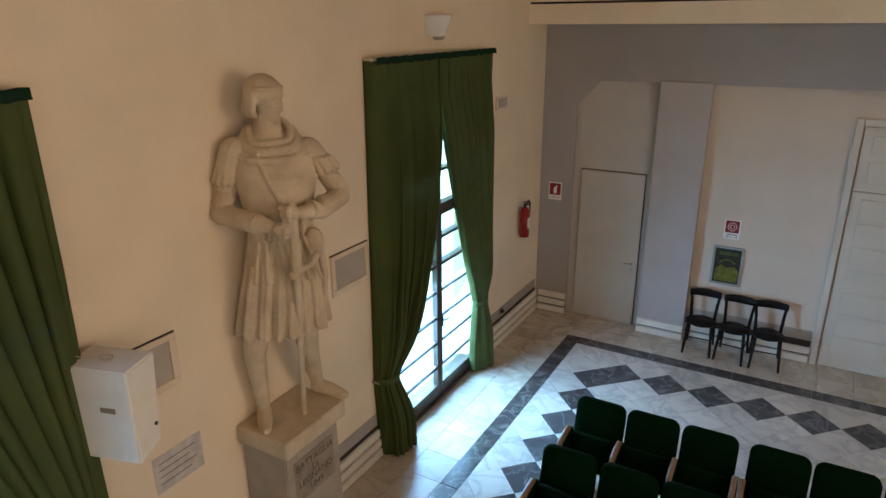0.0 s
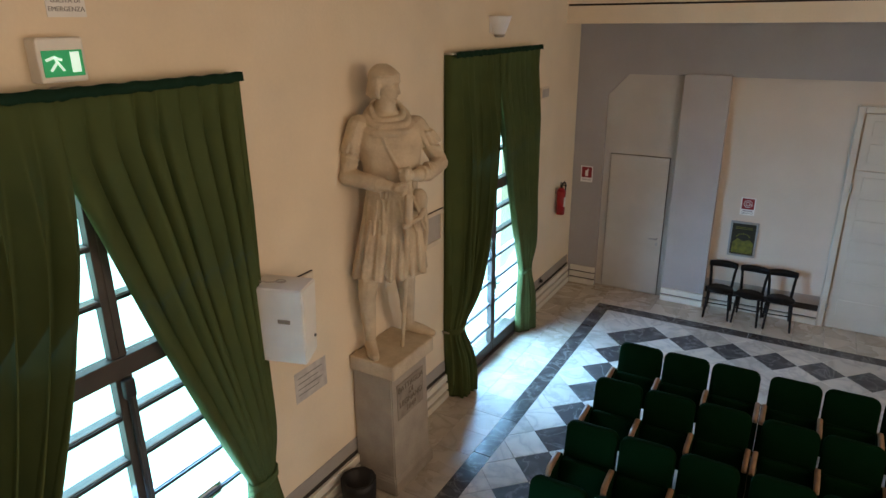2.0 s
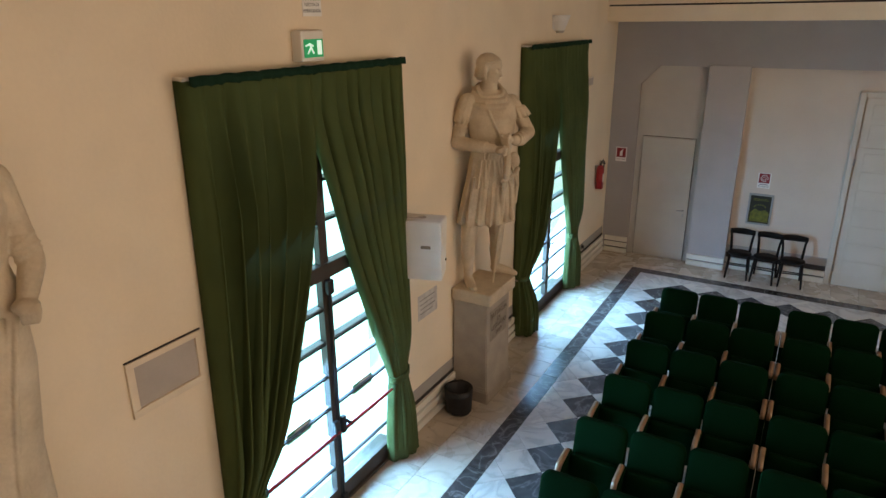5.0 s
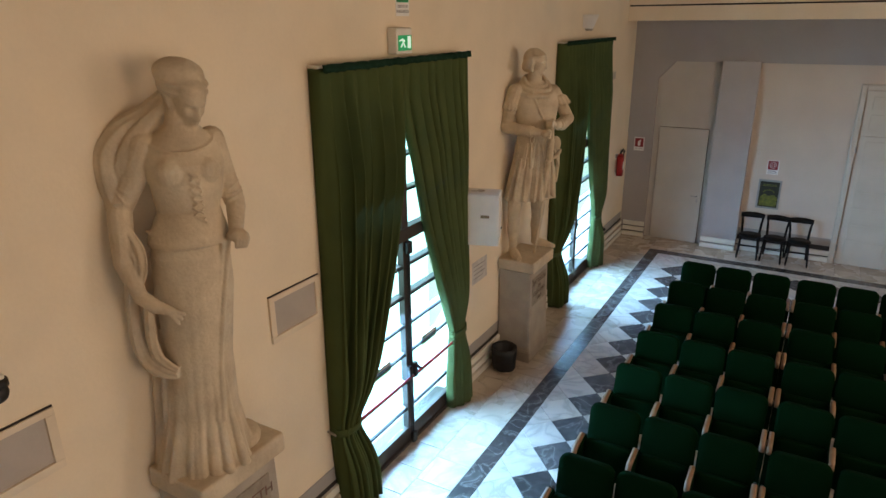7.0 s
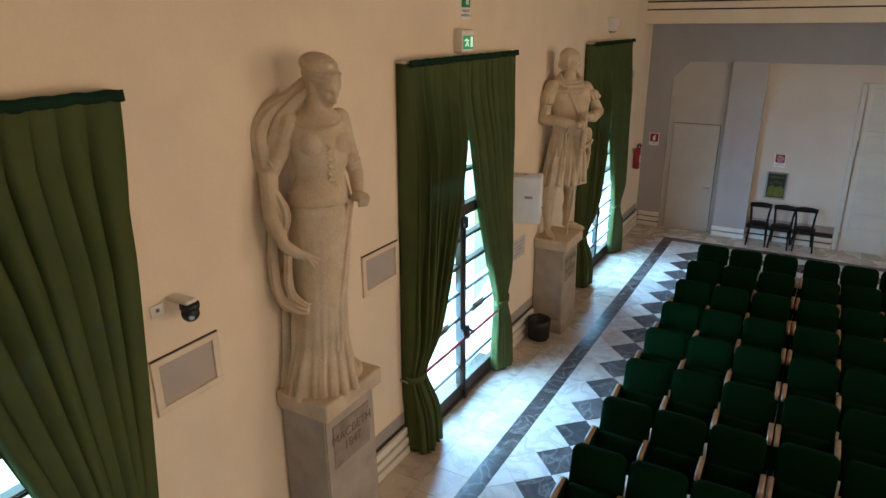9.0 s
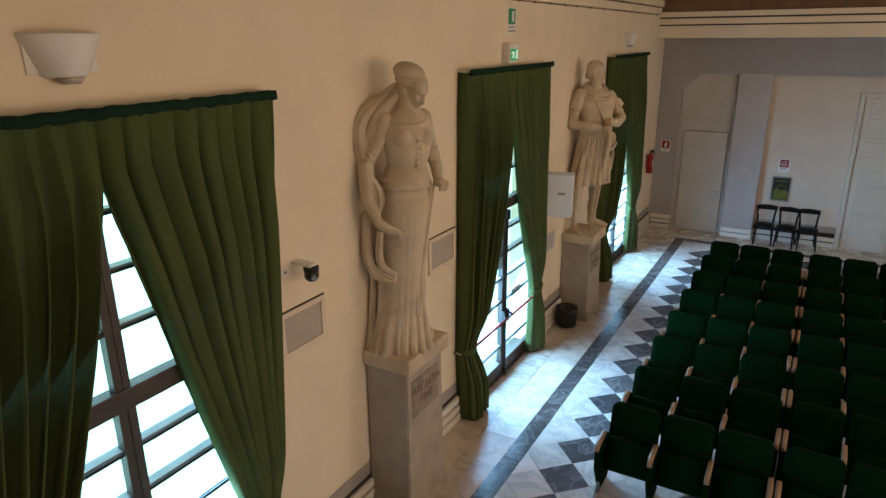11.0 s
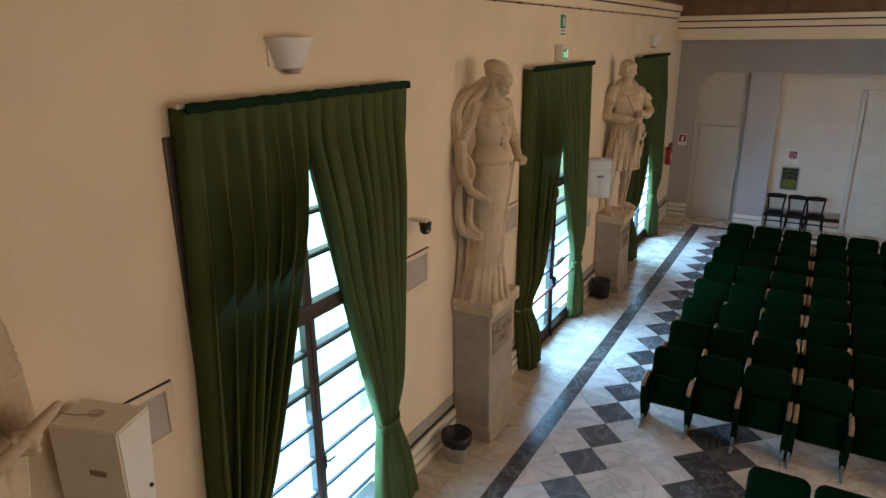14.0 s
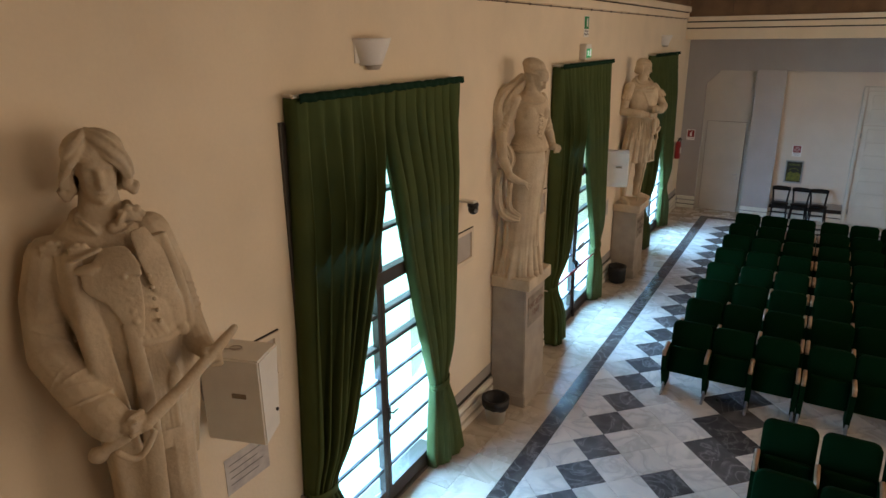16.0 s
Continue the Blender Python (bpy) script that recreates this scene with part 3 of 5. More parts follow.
def curtain(wy, y0, y1, meet, seed, left, right):
    """left, right: each panel's outer edge at the tie, gathered width there, and sag of its inner edge."""
    cu = thing("curtain", "pair of moss-green pleated curtains tied back at both sides", "curtain", (0, 0, 0), group="curtains of the French windows")
    for s, edge, (tie, tw, bulge) in ((-1, y0, left), (1, y1, right)):
        m = meet + s * -0.015
        tie_z = 1.02 if s > 0 else 0.95
        ob = part("curtain_panel", curtain_panel(edge, m, s, tie, tw, bulge, seed + s, 3.90 if s > 0 else 3.82, tie_z), CURTAIN, cu, "", True)
        ob.modifiers.new("thickness", "SOLIDIFY").thickness = 0.005
        # tieback: a flattened band round the gathered cloth
        bm = bmesh.new()
        ring = []
        for k in range(20):
            a = k / 20 * 6.283
            cy = tie - s * tw * 0.5
            for dz in (-0.035, 0.035):
                ring.append(bm.verts.new((0.115 + 0.082 * math.cos(a), cy + (tw * 0.5 + 0.035) * math.sin(a), tie_z + dz + 0.02 * s * math.sin(a))))
        for k in range(20):
            i, j = 2 * k, 2 * ((k + 1) % 20)
            bm.faces.new((ring[i], ring[j], ring[j + 1], ring[i + 1]))
        tb = part("tieback", bm, CURTAIN, cu, "", True)
        tb.modifiers.new("thickness", "SOLIDIFY").thickness = 0.008
        part("tie_hook", rod(bmesh.new(), (0.0, tie + s * 0.02, tie_z), (0.10, tie + s * 0.03, tie_z), 0.012, round_ends=True), STEEL, cu)
    # heading tape, gathered, sagging slightly
    bm = bmesh.new()
    rng = random.Random(seed)
    rows = []
    n = 90
    for k in range(n + 1):
        y = y0 + (y1 - y0) * k / n
        z = CUR_TOP + 0.055 + 0.003 * math.sin(k * 0.9 + seed) + rng.uniform(-0.002, 0.002)
        x = 0.166 + 0.008 * math.sin(k * 1.55)
        rows.append([bm.verts.new((x, y, z)), bm.verts.new((x + 0.006, y, z - 0.062 + rng.uniform(-0.006, 0.006)))])
    for a, b in zip(rows, rows[1:]):
        bm.faces.new((a[0], b[0], b[1], a[1]))
    tape = part("heading_tape", bm, CURTAIN_TAPE, cu, "dark teal gathered heading tape", True)
    tape.modifiers.new("thickness", "SOLIDIFY").thickness = 0.008
    rail = thing("curtain_rail", "slim white curtain rail screwed to the wall", "curtain rail", (0, 0, 0), group="curtain rails")
    part("rail", boxes((0.09, 0.125, y0 - 0.02, y1 + 0.01, CUR_TOP + 0.022, CUR_TOP + 0.046), bevel=0.006), WHITE_METAL, rail)
    for y in (y0 + 0.02, (y0 + y1) / 2, y1):
        part("bracket", boxes((0.0, 0.09, y - 0.012, y + 0.012, CUR_TOP + 0.022, CUR_TOP + 0.048), bevel=0.003), WHITE_METAL, rail)
    return cu


curtain(WINDOW_Y[0], -4.64, -2.18, -3.46, 11, (-4.70, 0.27, 2.7), (-2.27, 0.23, 1.08))
curtain(WINDOW_Y[1], -10.12, -7.69, -9.00, 23, (-10.19, 0.27, 1.6), (-7.76, 0.23, 1.08))
curtain(WINDOW_Y[2], -15.42, -13.015, -14.34, 37, (-15.57, 0.27, 1.25), (-13.34, 0.24, 1.05))

# ---------------- pedestals and statues ----------------


def pedestal(yc, top, label, lines, ink, size):
    """A tapering stone block with a projecting slab, a foot and an inscription plate."""
    p = thing("pedestal", label, "pedestal", (0.0, yc, 0), group="pedestals of the statues")
    bm = bmesh.new()
    prev = None
    for z, hw, d in ((0, 0.362, 0.515), (0.16, 0.360, 0.512), (0.20, 0.335, 0.487), (top - 0.16, 0.322, 0.470)):
        ring = [bm.verts.new(v) for v in ((0.012, -hw, z), (d, -hw, z), (d, hw, z), (0.012, hw, z))]
        if prev:
            for i in range(4):
                bm.faces.new((prev[i], prev[(i + 1) % 4], ring[(i + 1) % 4], ring[i]))
        else:
            bm.faces.new(ring[::-1])
        prev = ring
    bm.faces.new(prev)
    bmesh.ops.bevel(bm, geom=list(bm.edges), offset=0.012, segments=2, affect="EDGES")
    part("block", bm, PED_STONE, p)
    part("slab", boxes((0.01, 0.535, -0.365, 0.375, top - 0.155, top), bevel=0.018), STONE, p, "pale projecting slab")
    zc = top - 0.48
    part("plate", boxes((0.468, 0.482, -0.24, 0.24, zc - 0.20, zc + 0.20), bevel=0.006), PED_PLATE, p, "darker inscription plate")
    for k, (text, dz) in enumerate(lines):
        words(text, size, ink, p, Matrix.Translation((0.4835, 0, zc + dz)) @ ON_LEFT, "inscription")
    return p


pedestal(-6.19, 1.50, "grey-beige stone pedestal with dark inscription, under a warrior statue", (("BATTAGLIA", 0.13), ("DI", 0.045), ("LEGNANO", -0.04), ("1849", -0.13)), INK_DARK, 0.088)
pedestal(-11.64, 1.785, "grey-beige stone pedestal with faded red inscription, under a lady statue", (("MACBETH", 0.07), ("1847", -0.05)), INK, 0.115)
pedestal(-17.05, 1.50, "grey-beige stone pedestal under a statue in a long coat", (), INK, 0.1)


class Clay:
    """Lumps of clay as closed meshes, joined later into one skin."""

    def __init__(self):
        self.verts, self.faces = [], []

    def rings(self, loops):
        base, n = len(self.verts), len(loops[0])
        for loop in loops:
            self.verts.extend(loop)
        for r in range(len(loops) - 1):
            for i in range(n):
                j = (i + 1) % n
                self.faces.append((base + r * n + i, base + r * n + j, base + (r + 1) * n + j, base + (r + 1) * n + i))
        self.faces.append(tuple(base + i for i in range(n))[::-1])
        self.faces.append(tuple(base + (len(loops) - 1) * n + i for i in range(n)))


def ell(cl, c, r, turn=0, tip=0, n=16, m=None):
    """An ellipsoid, turned about z after it is tipped about y."""
    m = (m or Matrix.Identity(4)) @ Matrix.Translation(c) @ pose(0, 0, 0, 0, tip, turn) @ Matrix.Diagonal((*r, 1))
    loops = []
    for k in range(1, 10):
        b = -1.5708 + 3.14159 * k / 10
        loops.append([tuple(m @ Vector((math.cos(b) * math.cos(6.28318 * i / n), math.cos(b) * math.sin(6.28318 * i / n), math.sin(b)))) for i in range(n)])
    cl.rings(loops)


def bar(cl, p, q, r0, r1=None, n=12, m=None):
    """A tapered bar with round ends."""
    p, q = Vector(p), Vector(q)
    if m is not None:
        p, q = m @ p, m @ q
    r1 = r0 if r1 is None else r1
    turn = (q - p).to_track_quat("Z", "Y").to_matrix()
    loops = []
    for c, r, angles in ((p, r0, (-75, -50, -25, 0)), (q, r1, (0, 25, 50, 75))):
        for a in angles:
            rr, h = r * math.cos(radians(a)), r * math.sin(radians(a))
            loops.append([tuple(c + turn @ Vector((rr * math.cos(6.28318 * i / n), rr * math.sin(6.28318 * i / n), h))) for i in range(n)])
    cl.rings(loops)


def loft(cl, rows_in, folds=8, n=110, steps=10, phase=0.0):
    """A body through rings (z, cx, cy, rx, ry, fold depth), eased from ring to ring."""
    rows = []
    for a, b in zip(rows_in, rows_in[1:]):
        for k in range(steps):
            t = k / steps
            t = t * 0.5 + 0.5 * t * t * (3 - 2 * t)
            rows.append([p + (q - p) * t for p, q in zip(a, b)])
    rows.append(list(rows_in[-1]))
    loops = []
    for z, cx, cy, rx, ry, amp in rows:
        loop = []
        for i in range(n):
            a = 6.28318 * i / n
            w = a + 0.28 * math.sin(2 * a + 1.0 + phase) + 0.12 * math.sin(5 * a + phase)
            s = math.sin(folds * w + 0.5 * z)
            f = 1 + amp * (math.copysign(abs(s) ** 0.7, s) + 0.5 * math.sin(round(folds * 0.6) * w + 2 - z) - 0.4)
            loop.append((cx + rx * f * math.cos(a), cy + ry * f * math.sin(a), z))
        loops.append(loop)
    cl.rings(loops)


def limb(cl, pts, radii, n=12, m=None):
    for (a, b), (r, s) in zip(zip(pts, pts[1:]), zip(radii, radii[1:])):
        bar(cl, a, b, r, s, n, m)


def wrinkles(cl, p, q, r, count, thick, seed):
    """Rolls of cloth round a sleeve from p to q."""
    rng = random.Random(seed)
    p, q = Vector(p), Vector(q)
    d = (q - p).to_track_quat("Z", "Y").to_matrix().to_4x4()
    for k in range(count):
        c = p.lerp(q, (k + 0.5) / count)
        ell(cl, (0, 0, 0), (r * rng.uniform(0.95, 1.06), r, thick), m=Matrix.Translation(c) @ d @ pose(0, 0, 0, rng.uniform(-25, 25), rng.uniform(-25, 25), 0))


def fist(cl, c, way, r=0.062):
    """A closed fist: palm, four finger rolls, a thumb."""
    c, way = Vector(c), Vector(way).normalized()
    side = way.cross(Vector((0, 0, 1))).normalized()
    ell(cl, c, (r, r * 0.95, r * 0.8))
    for k in range(4):
        o = c + way * (0.055 - 0.008 * abs(k - 1.5)) + Vector((0, 0, 0.045 - 0.03 * k))
        bar(cl, o - side * 0.035, o + side * 0.035, 0.019, 0.017, 10)
    bar(cl, c + side * 0.045 + Vector((0, 0, 0.02)), c + side * 0.03 + way * 0.07 + Vector((0, 0, 0.035)), 0.019, 0.015, 10)


def head(cl, c, turn, down=0, s=1.0):
    """A plain head in one skin: jaw, cheeks, eye hollows, brow, nose and lips; looks along +x before its turn."""
    m = Matrix.Translation(c) @ pose(0, 0, 0, 0, down, turn) @ Matrix.Scale(s, 4)
    rows = ((-0.124, 0.060, -0.030, 0.014), (-0.116, 0.080, 0.000, 0.034), (-0.098, 0.090, 0.030, 0.048), (-0.070, 0.092, 0.055, 0.059), (-0.030, 0.094, 0.076, 0.067),
            (0.005, 0.094, 0.092, 0.072), (0.040, 0.098, 0.100, 0.076), (0.075, 0.090, 0.102, 0.076), (0.103, 0.070, 0.086, 0.064), (0.122, 0.042, 0.056, 0.042), (0.130, 0.012, 0.020, 0.014))
    g = lambda v, at, wide: math.exp(-((v - at) / wide) ** 2)
    loops, n, fine = [], 56, []
    for p, q in zip(rows, rows[1:]):
        fine += [[a + (b - a) * k / 6 for a, b in zip(p, q)] for k in range(6)]
    for z, front, back, wide in fine + [rows[-1]]:
        loop = []
        for i in range(n):
            a = 6.28318 * i / n
            a = a - 6.28318 if a > 3.14159 else a
            x, y = (front if abs(a) < 1.5708 else back) * math.cos(a), wide * math.sin(a)
            b = abs(a)
            d = 0.030 * g(a, 0, 0.20) * max(0, min(1, (0.030 - z) / 0.062)) * (1 / (1 + math.exp((-0.046 - z) / 0.003)))
            d += 0.005 * g(b, 0.42, 0.30) * g(z, 0.040, 0.010) - 0.026 * g(b, 0.42, 0.21) * g(z, 0.013, 0.014) + 0.008 * g(b, 0.42, 0.11) * g(z, 0.010, 0.007)
            d += 0.006 * g(b, 0.75, 0.25) * g(z, -0.015, 0.022) - 0.005 * g(b, 0.62, 0.22) * g(z, -0.060, 0.020)
            d += 0.010 * g(a, 0, 0.30) * g(z, -0.066, 0.006) - 0.008 * g(a, 0, 0.36) * g(z, -0.075, 0.005) - 0.006 * g(a, 0, 0.34) * g(z, -0.088, 0.007) + 0.008 * g(a, 0, 0.28) * g(z, -0.106, 0.012)
            loop.append(tuple(m @ Vector((x + d * math.cos(a), y + d * math.sin(a), z))))
        loops.append(loop)
    cl.rings(loops)


def flap(cl, c, size, turn=(0, 0, 0)):
    """A thin stiff piece of cloth: half sizes along x, y, z."""
    ell(cl, (0, 0, 0), size, m=Matrix.Translation(c) @ pose(0, 0, 0, *turn))


def drape(cl, pts, side, wide, thin, ridges=0, depth=0.0):
    """A hanging strip of cloth along pts, wide across side, with lengthwise ridges."""
    pts, side = [Vector(p) for p in pts], Vector(side)
    n, fine = 28, []
    for k in range(len(pts) - 1):
        p0, p1, p2, p3 = pts[max(k - 1, 0)], pts[k], pts[k + 1], pts[min(k + 2, len(pts) - 1)]
        for i in range(6):
            t = i / 6
            q = 0.5 * (2 * p1 + (p2 - p0) * t + (2 * p0 - 5 * p1 + 4 * p2 - p3) * t * t + (3 * p1 - p0 - 3 * p2 + p3) * t ** 3)
            fine.append((q, wide[k] + (wide[k + 1] - wide[k]) * t, thin[k] + (thin[k + 1] - thin[k]) * t))
    fine.append((pts[-1], wide[-1], thin[-1]))
    loops = []
    for k, (p, w, h) in enumerate(fine):
        along = (fine[min(k + 1, len(fine) - 1)][0] - fine[max(k - 1, 0)][0]).normalized()
        s = (side - along * side.dot(along)).normalized()
        nor = along.cross(s)
        loop = []
        for i in range(n):
            a = 6.28318 * i / n
            c = math.cos(a)
            loop.append(tuple(p + s * w * c + nor * (h * math.sin(a) + depth * math.sin(ridges * 3.14159 * c + 0.15 * k))))
        loops.append(loop)
    cl.rings(loops)


def statue(name, cl, at, turn, label, voxel=0.007):
    me = bpy.data.meshes.new(name)
    me.from_pydata(cl.verts, [], cl.faces)
    me.materials.append(STONE)
    ob = new(name, me)
    ob.location, ob.rotation_euler = at, (0, 0, radians(turn))
    r = ob.modifiers.new("union", "REMESH")
    r.mode, r.voxel_size, r.use_smooth_shade = "VOXEL", voxel, True
    s = ob.modifiers.new("soften", "SMOOTH")
    s.factor, s.iterations = 0.5, 3
    return tagged(ob, label, "statue", group="statues along the wall")


# warrior leaning on a sword
# limb points lie along the camera's sight lines; the turn faces the camera
cl = Clay()
limb(cl, [(0.020, -0.179, 0.989), (0.090, -0.234, 0.645), (0.030, -0.215, 0.188)], [0.125, 0.085, 0.056])
ell(cl, (0.030, -0.234, 0.436), (0.075, 0.070, 0.16))
limb(cl, [(0.030, -0.215, 0.118), (0.140, -0.210, 0.068), (0.220, -0.203, 0.057)], [0.062, 0.062, 0.045])
limb(cl, [(-0.050, 0.152, 0.959), (-0.100, 0.179, 0.570), (-0.280, 0.227, 0.163)], [0.125, 0.085, 0.056])
ell(cl, (-0.200, 0.192, 0.395), (0.075, 0.068, 0.16))
limb(cl, [(-0.280, 0.227, 0.110), (-0.220, 0.345, 0.081), (-0.160, 0.454, 0.049)], [0.060, 0.056, 0.036])
loft(cl, [(0.84, 0.0, -0.005, 0.275, 0.36, 0.10), (1.10, 0.01, 0.015, 0.25, 0.325, 0.075), (1.40, 0.01, 0.04, 0.205, 0.275, 0.03), (1.60, 0.01, 0.05, 0.185, 0.245, 0.01)], 13, 170)
for k, (y, z) in enumerate(((-0.27, 0.86), (-0.16, 0.84), (-0.05, 0.86), (0.06, 0.84), (0.18, 0.86), (0.27, 0.87))):      # hanging pleats
    bar(cl, (0.255 - 0.9 * y * y, y, z + 0.03), (0.20 - 0.6 * y * y, y * 0.8 + 0.03, 1.40), 0.027, 0.014, 10)
loft(cl, [(1.54, 0.01, 0.05, 0.185, 0.245, 0.0), (1.68, 0.02, 0.05, 0.195, 0.240, 0.008), (1.86, 0.03, 0.05, 0.21, 0.262, 0.008), (2.06, 0.03, 0.05, 0.21, 0.290, 0.005), (2.20, 0.01, 0.04, 0.175, 0.285, 0.0), (2.30, -0.01, 0.03, 0.13, 0.20, 0.0), (2.37, 0.0, 0.02, 0.092, 0.10, 0.0), (2.50, 0.02, 0.025, 0.080, 0.083, 0.0)], 7)
for k in range(8):       # drawn creases of the tunic
    a = -0.17 + 0.052 * k
    bar(cl, (0.195, a * 0.9 + 0.04, 1.60), (0.215, a * 1.25 + 0.05 + 0.03 * math.sin(k * 2.1), 1.30), 0.011, 0.018, 8)
    bar(cl, (0.198, a * 0.8 + 0.05, 1.62), (0.226, a * 0.9 + 0.06 + 0.04 * math.sin(k * 1.7), 1.82), 0.011, 0.008, 8)
for k in range(18):      # cowl folds round the neck
    a, b = k / 18 * 6.283, (k + 1) / 18 * 6.283
    for r, z, t in ((0.185, 2.255, 0.034), (0.150, 2.315, 0.034), (0.118, 2.365, 0.026)):
        f = lambda q: (r * 0.95 * math.cos(q) + 0.015, r * 1.2 * math.sin(q) + 0.03, z - 0.075 * math.cos(q) + 0.012 * math.sin(3 * q + 9 * r))
        bar(cl, f(a), f(b), t, t, 8)
limb(cl, [(0.180, -0.067, 2.233), (0.230, -0.010, 2.070), (0.250, 0.057, 1.923), (0.250, 0.123, 1.790)], [0.016, 0.016, 0.016, 0.016], 8)      # baldric
limb(cl, [(0.000, -0.220, 2.230), (0.010, -0.274, 2.092)], [0.112, 0.104])
limb(cl, [(-0.030, 0.292, 2.205), (-0.030, 0.367, 2.104)], [0.108, 0.098])
for cy, cz, lean in ((-.275, 2.07, -0.03), (.372, 2.11, 0.045)):        # short cape sleeves, fluted, with a hem
    for k in range(11):
        a = radians(k * 32.7)
        bar(cl, (0.0 + 0.078 * math.cos(a), cy + 0.070 * math.sin(a), cz + 0.05), (0.01 + 0.094 * math.cos(a), cy + lean + 0.082 * math.sin(a), cz - 0.04 + lean * 0.5 * math.sin(a)), 0.026, 0.022, 8)
limb(cl, [(0.010, -0.294, 2.052), (0.030, -0.343, 1.828)], [0.078, 0.080])
limb(cl, [(0.040, -0.349, 1.801), (0.240, -0.162, 1.777), (0.330, -0.019, 1.761)], [0.086, 0.070, 0.050])
wrinkles(cl, (0.010, -0.299, 2.022), (0.030, -0.343, 1.828), 0.088, 5, 0.013, 1)
wrinkles(cl, (0.080, -0.315, 1.796), (0.300, -0.075, 1.766), 0.078, 8, 0.012, 2)
limb(cl, [(-0.020, 0.407, 2.066), (0.000, 0.495, 1.900)], [0.076, 0.080])
limb(cl, [(0.020, 0.498, 1.875), (0.200, 0.345, 1.819), (0.320, 0.206, 1.842)], [0.084, 0.070, 0.050])
wrinkles(cl, (-0.020, 0.417, 2.046), (0.000, 0.490, 1.910), 0.086, 4, 0.013, 3)
wrinkles(cl, (0.050, 0.465, 1.863), (0.280, 0.255, 1.836), 0.078, 7, 0.012, 4)
fist(cl, (0.370, 0.051, 1.745), (0.5, 0.8, 0))
fist(cl, (0.370, 0.134, 1.865), (0.6, -0.8, 0))
bar(cl, (0.370, 0.148, 1.916), (0.350, 0.153, 1.632), 0.024, 0.024)
bar(cl, (0.350, 0.144, 1.650), (0.330, 0.140, 1.420), 0.044, 0.040, 8)
limb(cl, [(0.340, 0.107, 1.382), (0.330, 0.187, 1.429), (0.310, 0.253, 1.450), (0.300, 0.287, 1.513)], [0.030, 0.024, 0.024, 0.026])
bar(cl, (0.330, 0.140, 1.513), (0.020, 0.100, 0.022), 0.033, 0.020, 8)
ell(cl, (0.160, 0.281, 1.571), (0.06, 0.075, 0.11))      # pouch and hanging strap
limb(cl, [(0.140, 0.321, 1.506), (0.120, 0.346, 1.295), (0.120, 0.332, 1.070)], [0.030, 0.026, 0.018])
HEAD = Vector((0.030, 0.035, 2.588))
head(cl, HEAD, 50, 10, 1.22)
ell(cl, HEAD + Vector((-0.030, -0.030, 0.060)), (0.134, 0.134, 0.122), 50)
for k in range(14):      # bobbed hair, rolled in at the jaw
    a = radians(50 + 78 + k * 15.0)
    e = Vector((math.cos(a), math.sin(a), 0))
    p = HEAD + Vector((-0.020, -0.022, 0.06)) + e * 0.096
    limb(cl, [p, p + e * 0.030 - Vector((0, 0, 0.08)), p + e * 0.036 - Vector((0, 0, 0.125)), p + e * 0.012 - Vector((0, 0, 0.155))], [0.034, 0.030, 0.029, 0.020], 9)
for k in range(9):       # fringe edge
    a, b = radians(50 - 84 + k * 18.7), radians(50 - 84 + (k + 1) * 18.7)
    f = lambda q: (HEAD.x - 0.010 + 0.124 * math.cos(q), HEAD.y - 0.010 + 0.118 * math.sin(q), HEAD.z + 0.085)
    bar(cl, f(a), f(b), 0.015, 0.015, 8)
statue("warrior_statue", cl, (0.28, -6.20, 1.465), -46.5, "weathered beige plaster statue of a tunic-clad warrior leaning on a sword")

# lady in a long gown with a veil
# limbs placed to fit the camera's view, in axes turned towards it
cl = Clay()
loft(cl, [(0.0, 0.03, -0.06, 0.25, 0.315, 0.08), (0.12, 0.03, -0.06, 0.225, 0.285, 0.06), (0.42, 0.02, -0.035, 0.20, 0.225, 0.014), (0.80, 0.02, -0.01, 0.195, 0.205, 0.004), (1.28, 0.02, 0.02, 0.20, 0.235, 0.004), (1.50, 0.02, 0.025, 0.20, 0.230, 0.0), (1.68, 0.01, 0.04, 0.16, 0.195, 0.0)], 13, 180)
loft(cl, [(1.57, 0.02, 0.03, 0.205, 0.240, 0.0), (1.60, 0.02, 0.03, 0.206, 0.238, 0.0), (1.77, 0.01, 0.05, 0.145, 0.180, 0.0), (1.92, 0.02, 0.06, 0.165, 0.205, 0.0), (2.05, 0.02, 0.06, 0.165, 0.222, 0.0), (2.15, 0.0, 0.06, 0.14, 0.205, 0.0), (2.21, 0.0, 0.06, 0.11, 0.150, 0.0), (2.27, 0.01, 0.07, 0.075, 0.088, 0.0), (2.40, 0.02, 0.09, 0.066, 0.070, 0.0)], 6)
limb(cl, [(0.060, -0.197, 1.662), (0.170, -0.077, 1.639), (0.200, 0.048, 1.619), (0.200, 0.119, 1.605), (0.140, 0.193, 1.631), (0.040, 0.248, 1.641)], [0.012, 0.015, 0.016, 0.016, 0.014, 0.010], 8)      # pointed edge of the bodice
ell(cl, (0.125, -0.010, 2.014), (0.080, 0.095, 0.090))
ell(cl, (0.105, 0.180, 2.011), (0.075, 0.080, 0.085))
for k in range(7):       # laced bodice
    z = 1.66 + 0.052 * k
    y, x = 0.115 + 0.004 * math.sin(k * 2.3), 0.158 + 0.006 * k
    bar(cl, (x, y - 0.026, z), (x, y + 0.026, z + 0.03), 0.0065, 0.0065, 8)
    bar(cl, (x, y + 0.028, z), (x, y - 0.024, z + 0.034), 0.0065, 0.0065, 8)
